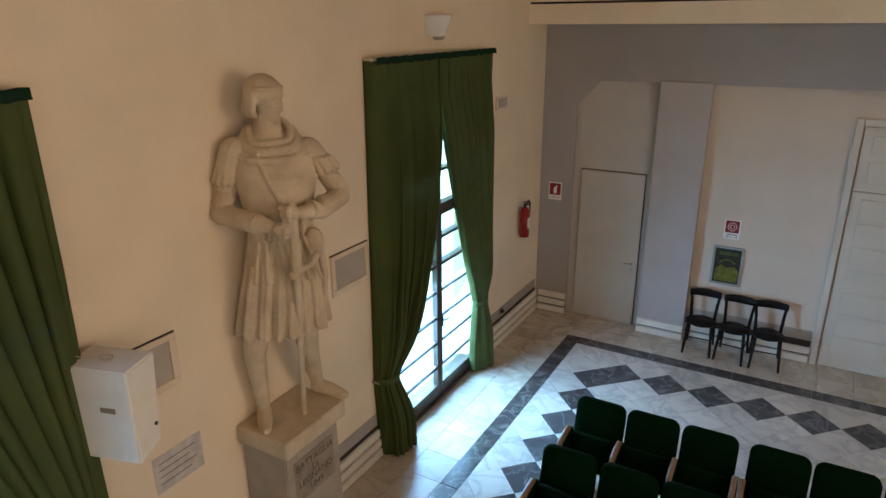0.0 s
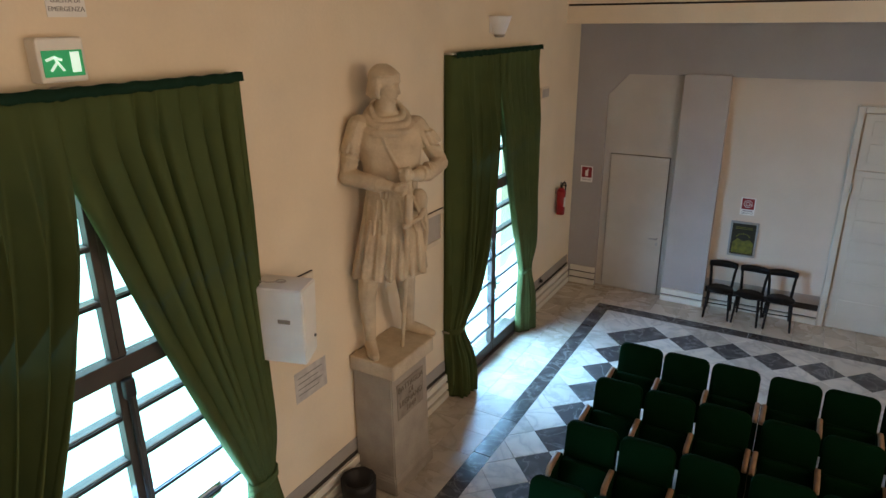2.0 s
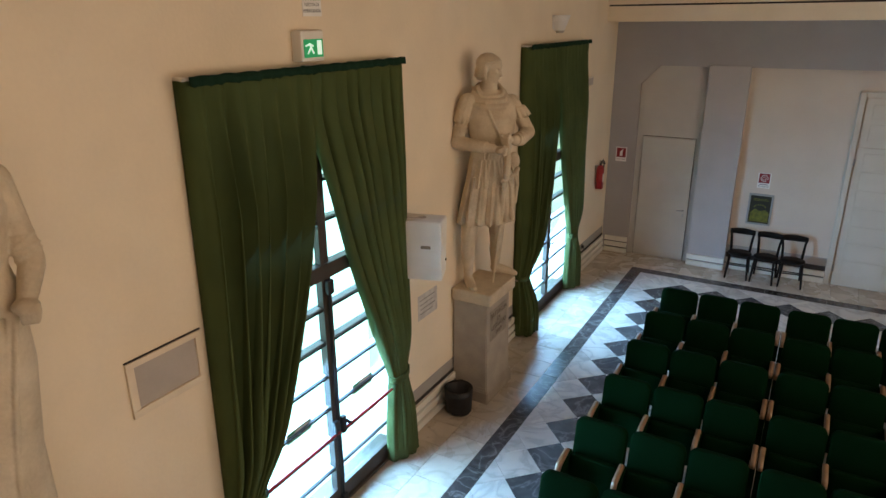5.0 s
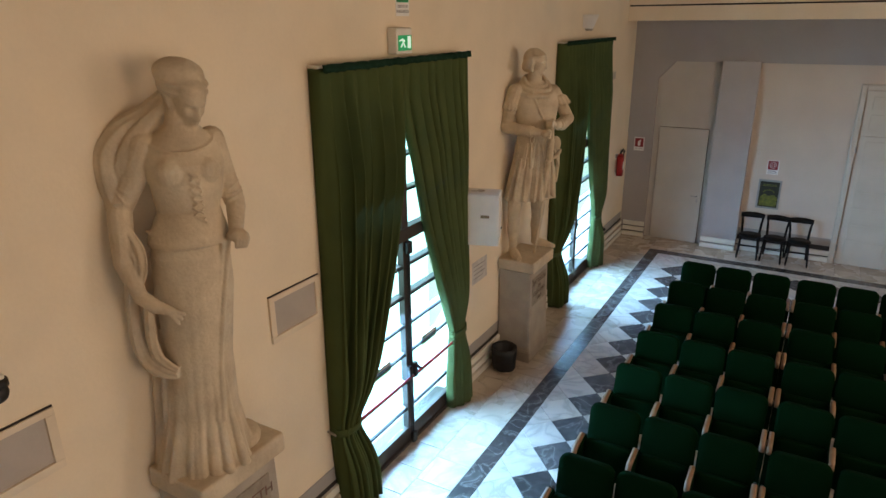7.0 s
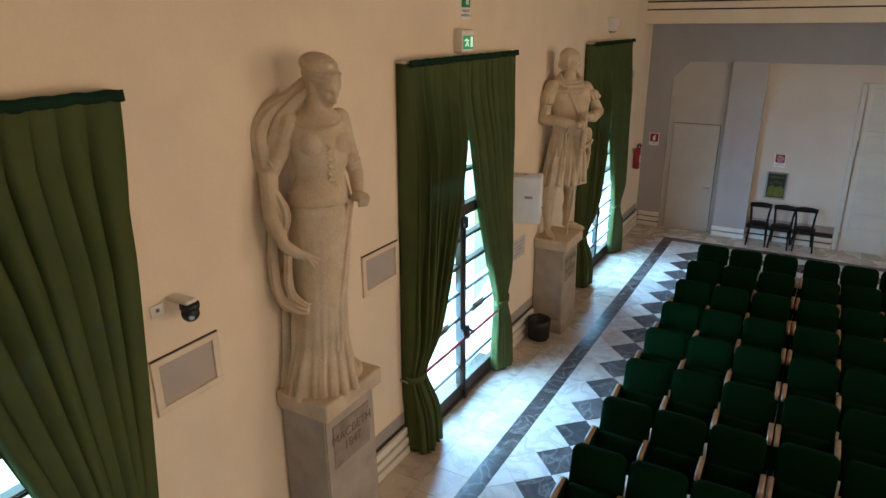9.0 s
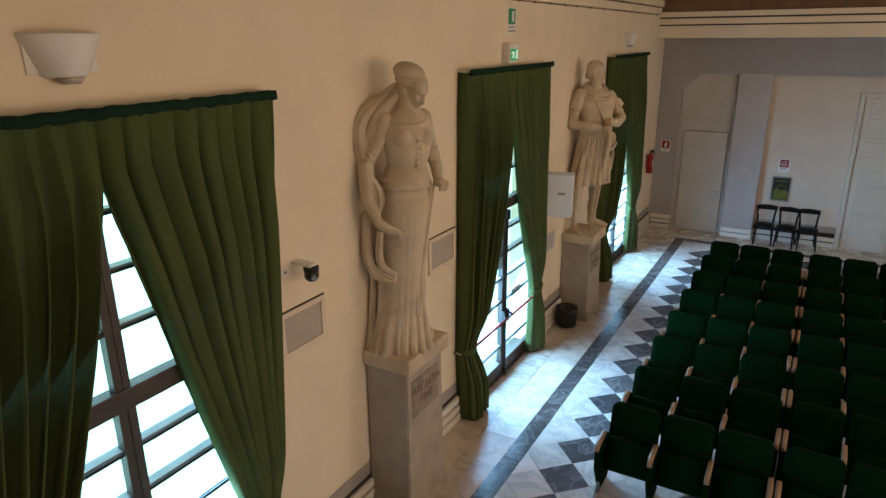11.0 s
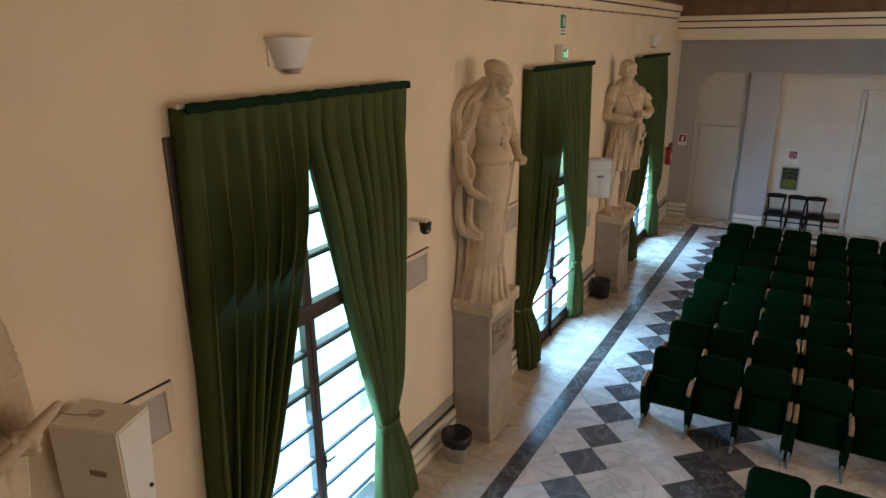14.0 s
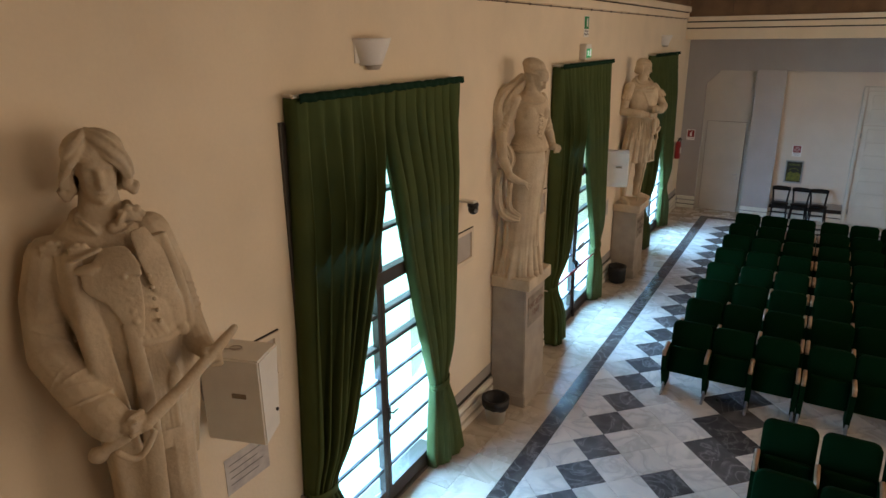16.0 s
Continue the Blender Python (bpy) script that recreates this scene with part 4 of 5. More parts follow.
for k in range(14):      # neckline
    a, b = radians(-92 + k * 13.2), radians(-92 + (k + 1) * 13.2)
    f = lambda q: (0.140 * math.cos(q) + 0.02, 0.180 * math.sin(q) + 0.06, 2.185 - 0.055 * math.cos(q))
    bar(cl, f(a), f(b), 0.006, 0.006, 8)
limb(cl, [(0.000, -0.140, 2.150), (0.000, -0.215, 1.980), (0.020, -0.317, 1.795)], [0.082, 0.074, 0.060])
wrinkles(cl, (0.000, -0.200, 2.020), (0.020, -0.309, 1.815), 0.072, 7, 0.011, 5)
limb(cl, [(0.030, -0.328, 1.767), (0.100, -0.337, 1.502), (0.180, -0.278, 1.316)], [0.072, 0.064, 0.042])
limb(cl, [(0.180, -0.278, 1.307), (0.230, -0.199, 1.250), (0.260, -0.113, 1.219)], [0.046, 0.042, 0.026])
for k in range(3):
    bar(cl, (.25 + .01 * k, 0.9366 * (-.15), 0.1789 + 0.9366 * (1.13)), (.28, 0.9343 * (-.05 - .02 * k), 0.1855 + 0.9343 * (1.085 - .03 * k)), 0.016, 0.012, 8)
drape(cl, [(0.080, -0.299, 1.682), (0.130, -0.254, 1.579), (0.160, -0.241, 1.492), (0.150, -0.259, 1.383)], (0.3, 1, 0), [0.030, 0.045, 0.040, 0.02], [0.02, 0.018, 0.016, 0.012], 2, 0.008)
limb(cl, [(-0.060, 0.228, 2.161), (-0.050, 0.275, 1.940), (-0.020, 0.319, 1.775)], [0.080, 0.070, 0.062])
limb(cl, [(0.000, 0.322, 1.755), (0.120, 0.303, 1.634)], [0.060, 0.045])
wrinkles(cl, (-0.050, 0.265, 1.990), (-0.020, 0.319, 1.785), 0.072, 6, 0.011, 6)
wrinkles(cl, (0.000, 0.322, 1.750), (0.090, 0.308, 1.665), 0.058, 3, 0.010, 7)
ell(cl, (0.160, 0.303, 1.612), (0.055, 0.062, 0.042))
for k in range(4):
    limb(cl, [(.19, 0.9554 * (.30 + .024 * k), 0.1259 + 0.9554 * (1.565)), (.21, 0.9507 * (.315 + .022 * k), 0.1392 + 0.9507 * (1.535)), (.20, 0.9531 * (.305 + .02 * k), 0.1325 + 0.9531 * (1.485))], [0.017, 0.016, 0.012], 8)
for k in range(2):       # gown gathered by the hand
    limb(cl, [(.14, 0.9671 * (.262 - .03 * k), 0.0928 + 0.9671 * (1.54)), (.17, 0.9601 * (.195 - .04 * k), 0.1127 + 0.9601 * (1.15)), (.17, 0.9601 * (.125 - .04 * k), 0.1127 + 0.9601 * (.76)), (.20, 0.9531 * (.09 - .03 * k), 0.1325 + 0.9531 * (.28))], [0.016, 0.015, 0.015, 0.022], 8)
# veil from behind the head over the shoulder and arm
drape(cl, [(-0.100, 0.020, 2.431), (-0.120, -0.123, 2.316), (-0.110, -0.267, 2.225), (-0.090, -0.362, 2.105), (-0.060, -0.370, 1.958), (-0.030, -0.347, 1.813), (0.000, -0.340, 1.720)], (1, 0.4, 0.2), [0.06, 0.08, 0.10, 0.12, 0.11, 0.09, 0.06], [0.045, 0.055, 0.07, 0.075, 0.070, 0.055, 0.035], 4, 0.008)
drape(cl, [(-0.050, 0.020, 2.375), (-0.060, -0.101, 2.272), (-0.050, -0.202, 2.162), (-0.030, -0.272, 2.045), (-0.020, -0.286, 1.926)], (1, 0.4, 0.4), [0.05, 0.07, 0.09, 0.08, 0.06], [0.045, 0.06, 0.065, 0.05, 0.03], 3, 0.009)
drape(cl, [(0.030, -0.333, 1.370), (0.030, -0.350, 1.112), (0.050, -0.341, 0.923), (0.090, -0.299, 0.818), (0.150, -0.222, 0.775), (0.190, -0.139, 0.761)], (0.6, 1, 0.5), [0.035, 0.045, 0.05, 0.055, 0.05, 0.03], [0.03, 0.035, 0.035, 0.035, 0.03, 0.02], 2, 0.008)
drape(cl, [(0.140, -0.247, 1.215), (0.120, -0.260, 1.003), (0.140, -0.242, 0.886), (0.180, -0.192, 0.838), (0.210, -0.133, 0.805)], (0.6, 1, 0.5), [0.03, 0.035, 0.04, 0.035, 0.02], [0.02, 0.025, 0.025, 0.02, 0.015], 2, 0.006)
for k, (y, x) in enumerate(((-0.325, -0.04), (-0.265, 0.05), (-0.20, 0.12), (-0.125, 0.18))):        # long folds down to the hem
    drape(cl, [(x - 0.05, y + 0.05, 1.0), (x - 0.02, y + 0.03, 0.62), (x, y + 0.01, 0.32), (x + 0.03, y - 0.02, 0.012)], (1, 0.7, 0), [0.03, 0.04, 0.045, 0.06], [0.022, 0.028, 0.030, 0.036], 1, 0.010)
for k in range(4):
    y = 0.16 - 0.085 * k
    drape(cl, [(0.19 - 0.03 * (k == 0), y * 0.7, 0.85), (0.20 - 0.04 * (k == 0), y * 0.85, 0.42), (0.25 - 0.06 * (k == 0), y * 1.15, 0.012)], (0.2, 1, 0), [0.012, 0.018, 0.036], [0.012, 0.016, 0.03], 0, 0.0)
ell(cl, (-0.10, 0.19, 0.05), (0.17, 0.12, 0.08))
limb(cl, [(0.120, 0.049, 0.060), (0.190, 0.067, 0.054), (0.250, 0.080, 0.057)], [0.062, 0.054, 0.040])
HEAD = Vector((0.045, 0.127, 2.390))
head(cl, HEAD, 30, 28, 1.14)
ell(cl, HEAD + Vector((-0.045, -0.022, 0.105)), (0.140, 0.140, 0.100), 40, 14)
ell(cl, HEAD + Vector((-0.060, -0.030, 0.160)), (0.142, 0.144, 0.085), 40, 18)
for k in range(18):      # rolled edge of the headdress, and a crease above
    a, b = k / 18 * 6.283, (k + 1) / 18 * 6.283
    for r, dz, t in ((0.128, 0.080, 0.012), (0.137, 0.125, 0.009)):
        f = lambda q: (HEAD.x - 0.036 + r * math.cos(q), HEAD.y - 0.018 + r * math.sin(q), HEAD.z + dz - 0.040 * math.cos(q - 0.7))
        bar(cl, f(a), f(b), t, t, 8)
for k in range(10):      # hair at the nape and temples
    a = radians(40 + 84 + 19 * k)
    bar(cl, HEAD + Vector((0.092 * math.cos(a) - 0.03, 0.092 * math.sin(a) - 0.015, 0.06)), HEAD + Vector((0.064 * math.cos(a) - 0.05, 0.064 * math.sin(a) - 0.02, -0.085)), 0.032, 0.028, 8)
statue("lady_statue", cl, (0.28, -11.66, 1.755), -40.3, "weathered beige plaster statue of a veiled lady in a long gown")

# man in a long coat holding a sheathed sword across
# shaped to the camera's view: points scaled along its sight lines
cl = Clay()
for y in (-0.07, 0.15):
    limb(cl, [(0.06, y, 1.35), (0.08, y, 0.7), (0.02, y * 1.2, 0.1)], [0.135, 0.11, 0.07])
    limb(cl, [(0.02, y * 1.2, 0.06), (0.20, y * 1.3, 0.045)], [0.075, 0.055])
loft(cl, [(0.30, -0.07, 0.03, 0.15, 0.22, 0.07), (0.9, -0.07, 0.03, 0.15, 0.23, 0.05), (1.35, -0.03, 0.02, 0.16, 0.27, 0.02), (1.60, -0.01, 0.0, 0.17, 0.29, 0.01)], 9)
loft(cl, [(1.00, 0.05, 0.04, 0.165, 0.205, 0.03), (1.25, 0.05, 0.05, 0.175, 0.215, 0.04), (1.45, 0.05, 0.06, 0.180, 0.225, 0.02), (1.58, 0.04, 0.06, 0.18, 0.225, 0.0)], 11)
loft(cl, [(1.52, 0.03, 0.05, 0.19, 0.235, 0.0), (1.66, 0.05, 0.05, 0.215, 0.255, 0.006), (1.85, 0.05, 0.02, 0.22, 0.280, 0.004), (2.04, 0.02, -0.02, 0.19, 0.295, 0.0), (2.16, 0.0, -0.04, 0.15, 0.265, 0.0), (2.25, -0.01, -0.03, 0.12, 0.180, 0.0), (2.33, 0.0, -0.01, 0.09, 0.10, 0.0), (2.48, 0.03, 0.0, 0.078, 0.080, 0.0)], 7)
ell(cl, (0.140, 0.096, 1.803), (0.13, 0.165, 0.19))
# coat fronts, lapels, collar
drape(cl, [(0.130, -0.193, 2.156), (0.210, -0.179, 1.990), (0.240, -0.154, 1.794), (0.250, -0.121, 1.519), (0.220, -0.085, 1.094), (0.180, -0.070, 0.613)], (0.45, 1, 0), [0.05, 0.07, 0.07, 0.075, 0.085, 0.09], [0.026, 0.026, 0.026, 0.026, 0.026, 0.026], 1, 0.012)
drape(cl, [(0.285, 0.028, 1.794), (0.275, 0.042, 1.605), (0.270, 0.051, 1.390), (0.260, 0.046, 1.106), (0.240, 0.028, 0.674)], (0.2, 1, 0), [0.034, 0.040, 0.044, 0.05, 0.055], [0.018, 0.020, 0.020, 0.022, 0.022], 0, 0.0)
drape(cl, [(0.100, 0.233, 2.187), (0.140, 0.279, 1.967), (0.130, 0.313, 1.751), (0.100, 0.305, 1.448), (0.060, 0.215, 0.839)], (-0.6, 1, 0), [0.04, 0.05, 0.05, 0.06, 0.08], [0.024, 0.026, 0.026, 0.026, 0.026], 1, 0.010)
drape(cl, [(0.200, 0.019, 2.175), (0.262, 0.005, 2.100), (0.288, -0.009, 2.043), (0.298, 0.028, 1.946), (0.292, 0.051, 1.815), (0.285, 0.060, 1.720)], (0.15, 1, 0.22), [0.05, 0.125, 0.140, 0.090, 0.055, 0.025], [0.014, 0.014, 0.013, 0.013, 0.012, 0.012], 0, 0.0)
drape(cl, [(0.170, 0.133, 2.243), (0.210, 0.179, 2.112), (0.215, 0.212, 1.973), (0.190, 0.251, 1.822), (0.170, 0.272, 1.691)], (-0.35, 1, 0), [0.04, 0.070, 0.065, 0.05, 0.03], [0.014, 0.014, 0.014, 0.013, 0.012], 0, 0.0)
flap(cl, (0.200, -0.109, 2.157), (0.045, 0.085, 0.016), (18, 0, -12))
flap(cl, (0.235, -0.103, 2.092), (0.040, 0.065, 0.018), (8, 20, -10))
for s, c in ((-1, (0.100, -0.078, 2.269)), (1, (0.100, 0.088, 2.298))):
    flap(cl, c, (0.075, 0.018, 0.060), (s * -32, 10, s * -24))
    flap(cl, Vector(c) + Vector((-0.07, s * 0.02, 0.02)), (0.08, 0.020, 0.050), (s * -25, 0, s * 15))
for c, r in (((0.080, -0.240, 2.176), 0.055), ((0.170, -0.129, 2.181), 0.045), ((0.100, 0.122, 2.308), 0.060), ((0.150, 0.158, 2.142), 0.030)):     # knots and ornaments of the shoulders
    c = Vector(c)
    ell(cl, c, (r * 0.9, r, r * 0.7))
    for k in range(7):
        a = radians(k * 51)
        ell(cl, c + Vector((0.02 + 0.25 * r * math.sin(a), r * 0.8 * math.cos(a), r * 0.65 * math.sin(a))), (r * 0.36, r * 0.36, r * 0.34))
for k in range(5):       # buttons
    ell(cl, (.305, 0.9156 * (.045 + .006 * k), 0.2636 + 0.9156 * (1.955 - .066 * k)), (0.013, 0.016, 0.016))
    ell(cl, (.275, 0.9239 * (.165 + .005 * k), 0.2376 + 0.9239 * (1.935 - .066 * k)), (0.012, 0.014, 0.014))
limb(cl, [(0.250, 0.000, 1.705), (0.275, 0.092, 1.674), (0.245, 0.186, 1.666), (0.160, 0.277, 1.667)], [0.020, 0.022, 0.022, 0.020], 8)
ell(cl, (0.170, 0.272, 1.672), (0.035, 0.036, 0.040))
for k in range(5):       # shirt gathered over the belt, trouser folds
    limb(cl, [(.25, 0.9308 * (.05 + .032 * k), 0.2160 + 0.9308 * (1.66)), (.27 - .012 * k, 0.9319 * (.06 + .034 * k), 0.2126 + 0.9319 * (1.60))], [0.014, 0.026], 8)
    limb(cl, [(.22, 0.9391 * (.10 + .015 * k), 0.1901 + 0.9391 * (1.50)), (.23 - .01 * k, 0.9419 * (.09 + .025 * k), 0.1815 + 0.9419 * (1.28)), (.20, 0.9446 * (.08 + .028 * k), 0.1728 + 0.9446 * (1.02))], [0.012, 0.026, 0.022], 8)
ell(cl, (0.190, 0.189, 1.396), (0.05, 0.05, 0.10))
limb(cl, [(0.000, -0.265, 2.110), (0.020, -0.328, 1.907), (0.080, -0.340, 1.653)], [0.115, 0.110, 0.108])
limb(cl, [(0.100, -0.335, 1.642), (0.280, -0.208, 1.432), (0.360, -0.149, 1.374)], [0.112, 0.100, 0.090])
wrinkles(cl, (0.030, -0.327, 1.870), (0.080, -0.337, 1.692), 0.114, 4, 0.014, 7)
wrinkles(cl, (0.130, -0.313, 1.607), (0.290, -0.198, 1.428), 0.112, 7, 0.015, 8)
limb(cl, [(0.345, -0.163, 1.384), (0.385, -0.130, 1.351)], [0.104, 0.100])
fist(cl, (0.430, -0.044, 1.345), (0.7, 0.6, 0), 0.070)
limb(cl, [(-0.020, 0.201, 2.175), (0.000, 0.285, 1.920), (0.050, 0.321, 1.680), (0.150, 0.350, 1.567), (0.230, 0.375, 1.547)], [0.105, 0.086, 0.080, 0.070, 0.055])
wrinkles(cl, (0.010, 0.294, 1.883), (0.050, 0.321, 1.700), 0.088, 5, 0.013, 9)
fist(cl, (0.280, 0.397, 1.547), (0.9, -0.2, 0), 0.055)
ell(cl, (0.420, -0.202, 1.207), (0.044, 0.050, 0.044))
bar(cl, (0.425, -0.190, 1.219), (0.440, -0.070, 1.276), 0.030, 0.030)
limb(cl, [(0.450, 0.018, 1.321), (0.380, 0.239, 1.458), (0.310, 0.457, 1.616), (0.290, 0.521, 1.667)], [0.036, 0.033, 0.030, 0.020])
for k in range(9):       # knuckle bow
    f = lambda t: (0.50 - 0.02 * t, -0.115 + 0.17 * t, 1.235 + 0.05 * t - 0.085 * math.sin(3.14 * t))
    bar(cl, f(k / 9), f((k + 1) / 9), 0.018, 0.018, 8)
HEAD = Vector((0.060, 0.005, 2.525))
head(cl, HEAD, 3, 4, 1.24)
ell(cl, HEAD + Vector((-0.045, -0.002, 0.085)), (0.146, 0.146, 0.125))
for k in range(14):      # chin-length hair with curled ends
    a = radians(3 + 76 + k * 16)
    e = Vector((math.cos(a), math.sin(a), 0))
    p = HEAD + Vector((-0.030, 0.0, 0.085)) + e * 0.104
    limb(cl, [p, p + e * 0.034 - Vector((0, 0, 0.10)), p + e * 0.022 - Vector((0, 0, 0.165)), p + e * 0.048 - Vector((0, 0, 0.195)), p + e * 0.066 - Vector((0, 0, 0.170))], [0.034, 0.030, 0.026, 0.023, 0.017], 9)
ell(cl, HEAD + Vector((-0.010, 0.0, 0.115)), (0.136, 0.138, 0.088), 0, 12)
for path, wide in ((((0.055, -0.03, 0.195), (0.112, 0.03, 0.155), (0.122, 0.085, 0.100), (0.080, 0.125, 0.035), (0.035, 0.140, -0.030)), (0.035, 0.055, 0.050, 0.040, 0.03)),
                   (((0.055, -0.03, 0.195), (0.106, -0.06, 0.150), (0.100, -0.100, 0.095), (0.055, -0.130, 0.020), (0.020, -0.140, -0.060)), (0.030, 0.040, 0.040, 0.036, 0.03))):      # hair parted and swept over the brow
    drape(cl, [HEAD + Vector(p) for p in path], (0.3, 0.2, 1), wide, [0.020, 0.024, 0.022, 0.020, 0.018], 2, 0.005)
for k in range(16):      # standing collar
    a, b = radians(20 + k * 20), radians(20 + (k + 1) * 20)
    f = lambda q: (0.005 + 0.115 * math.cos(q), 0.125 * math.sin(q) - 0.005, 2.285 - 0.035 * math.cos(q))
    bar(cl, f(a), f(b), 0.034, 0.034, 8)
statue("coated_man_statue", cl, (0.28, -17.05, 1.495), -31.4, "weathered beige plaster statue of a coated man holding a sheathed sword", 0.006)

# ---------------- auditorium seats ----------------


def rounded(w, z0, z1, r, n=6, low=0.03):
    """Outline of an upright cushion with well-rounded upper corners."""
    pts = []
    for cx, cz, rr, a0 in ((-w + low, z0 + low, low, 180), (w - low, z0 + low, low, 270), (w - r, z1 - r, r, 0), (-w + r, z1 - r, r, 90)):
        for k in range(n + 1):
            a = radians(a0 + 90 * k / n)
            pts.append((cx + rr * math.cos(a), cz + rr * math.sin(a)))
    return pts


def cushion(w, z0, z1, depth, r, puff=0.014):
    """An upholstered pad with a soft edge, facing -y."""
    bm = bmesh.new()
    loops = []
    cz = (z0 + z1) / 2
    for y, k in ((0.0, 0.94), (-0.012, 0.985), (-0.03, 1.0), (-depth + 0.02, 1.0), (-depth + 0.006, 0.975), (-depth, 0.93), (-depth - puff * 0.6, 0.70), (-depth - puff, 0.35)):
        loops.append([bm.verts.new((u * k, y, cz + (v - cz) * k)) for u, v in rounded(w, z0, z1, r)])
    for a, b in zip(loops, loops[1:]):
        for i in range(len(a)):
            j = (i + 1) % len(a)
            bm.faces.new((a[i], a[j], b[j], b[i]))
    bm.faces.new(loops[0][::-1])
    bm.faces.new(loops[-1])
    return bm


def seat_proto():
    """A folding seat: origin on the floor under the middle of the armrests' front ends; it faces -y."""
    st = thing("auditorium_seat", "folded bottle-green upholstered auditorium seat with beech armrests", "seat", (0, 0, 0), group="auditorium seats")
    bm = cushion(0.249, 0.42, 0.935, 0.085, 0.085)
    bmesh.ops.transform(bm, matrix=Matrix.Translation((0, 0.45, 0.42)) @ pose(0, 0, 0, -12, 0, 0) @ Matrix.Translation((0, 0, -0.42)), verts=bm.verts)
    part("backrest", bm, SEAT_CLOTH, st, "", True)
    bm = cushion(0.229, 0.0, 0.36, 0.085, 0.045)
    bmesh.ops.transform(bm, matrix=Matrix.Translation((0, 0.26, 0.275)) @ pose(0, 0, 0, -14, 0, 0), verts=bm.verts)
    part("seat_cushion", bm, SEAT_CLOTH, st, "", True)
    part("pivot_box", boxes((-0.225, 0.225, 0.31, 0.37, 0.36, 0.42), bevel=0.01), SEAT_PLASTIC, st)
    return st


def arm_parts(st, x):
    bm = bmesh.new()
    prof = [(0.0, 0.60), (0.012, 0.655), (0.045, 0.682), (0.26, 0.695), (0.29, 0.69), (0.29, 0.66), (0.06, 0.64), (0.03, 0.595)]
    slab(bm, prof, "x", x - 0.024, x + 0.024)
    bmesh.ops.bevel(bm, geom=list(bm.edges), offset=0.007, segments=2, affect="EDGES")
    part("armrest", bm, ARM_WOOD, st, "pale beech armrest", True)
    bm = bmesh.new()
    slab(bm, [(0.035, 0.62), (0.34, 0.65), (0.44, 0.46), (0.45, 0.06), (0.20, 0.06), (0.10, 0.28), (0.05, 0.36)], "x", x - 0.029, x + 0.029)
    bmesh.ops.bevel(bm, geom=list(bm.edges), offset=0.006, segments=1, affect="EDGES")
    part("side_panel", bm, SEAT_CLOTH, st, "green upholstered side panel")
    bm = bmesh.new()
    rod(bm, (x, 0.30, 0.30), (x, 0.12, 0.03), 0.022, 0.018, 10, True)
    rod(bm, (x, 0.33, 0.30), (x, 0.40, 0.03), 0.020, 0.018, 10, True)
    rod(bm, (x, 0.03, 0.018), (x, 0.46, 0.018), 0.018, 0.018, 10, True)
    part("leg_frame", bm, SEAT_METAL, st, "grey steel leg frame", True)


PITCH_X = 0.522
left_seat = seat_proto()
arm_parts(left_seat, -PITCH_X / 2)
end_seat = copy_thing(left_seat, pose(0, 0, -50))
arm_parts(end_seat, PITCH_X / 2)
rows = [(-10.82 + 0.92 * k, ((1.975, 3), (3.605, 5))) for k in range(8)]
rows += [(-12.86 - 0.92 * k, ((3.265, 3), (4.90, 3))) for k in range(5)]
used = {left_seat: False, end_seat: False}
rng = random.Random(5)
for y, blocks in rows:
    for x0, count in blocks:
        for k in range(count):
            src = end_seat if k == count - 1 else left_seat
            m = pose(x0 + (k + 0.5) * PITCH_X, y + rng.uniform(-0.008, 0.008), 0, 0, 0, rng.uniform(-0.6, 0.6))
            if used[src]:
                copy_thing(src, m)
            else:
                src.matrix_basis = m
                used[src] = True

# ---------------- café chairs by the far wall ----------------


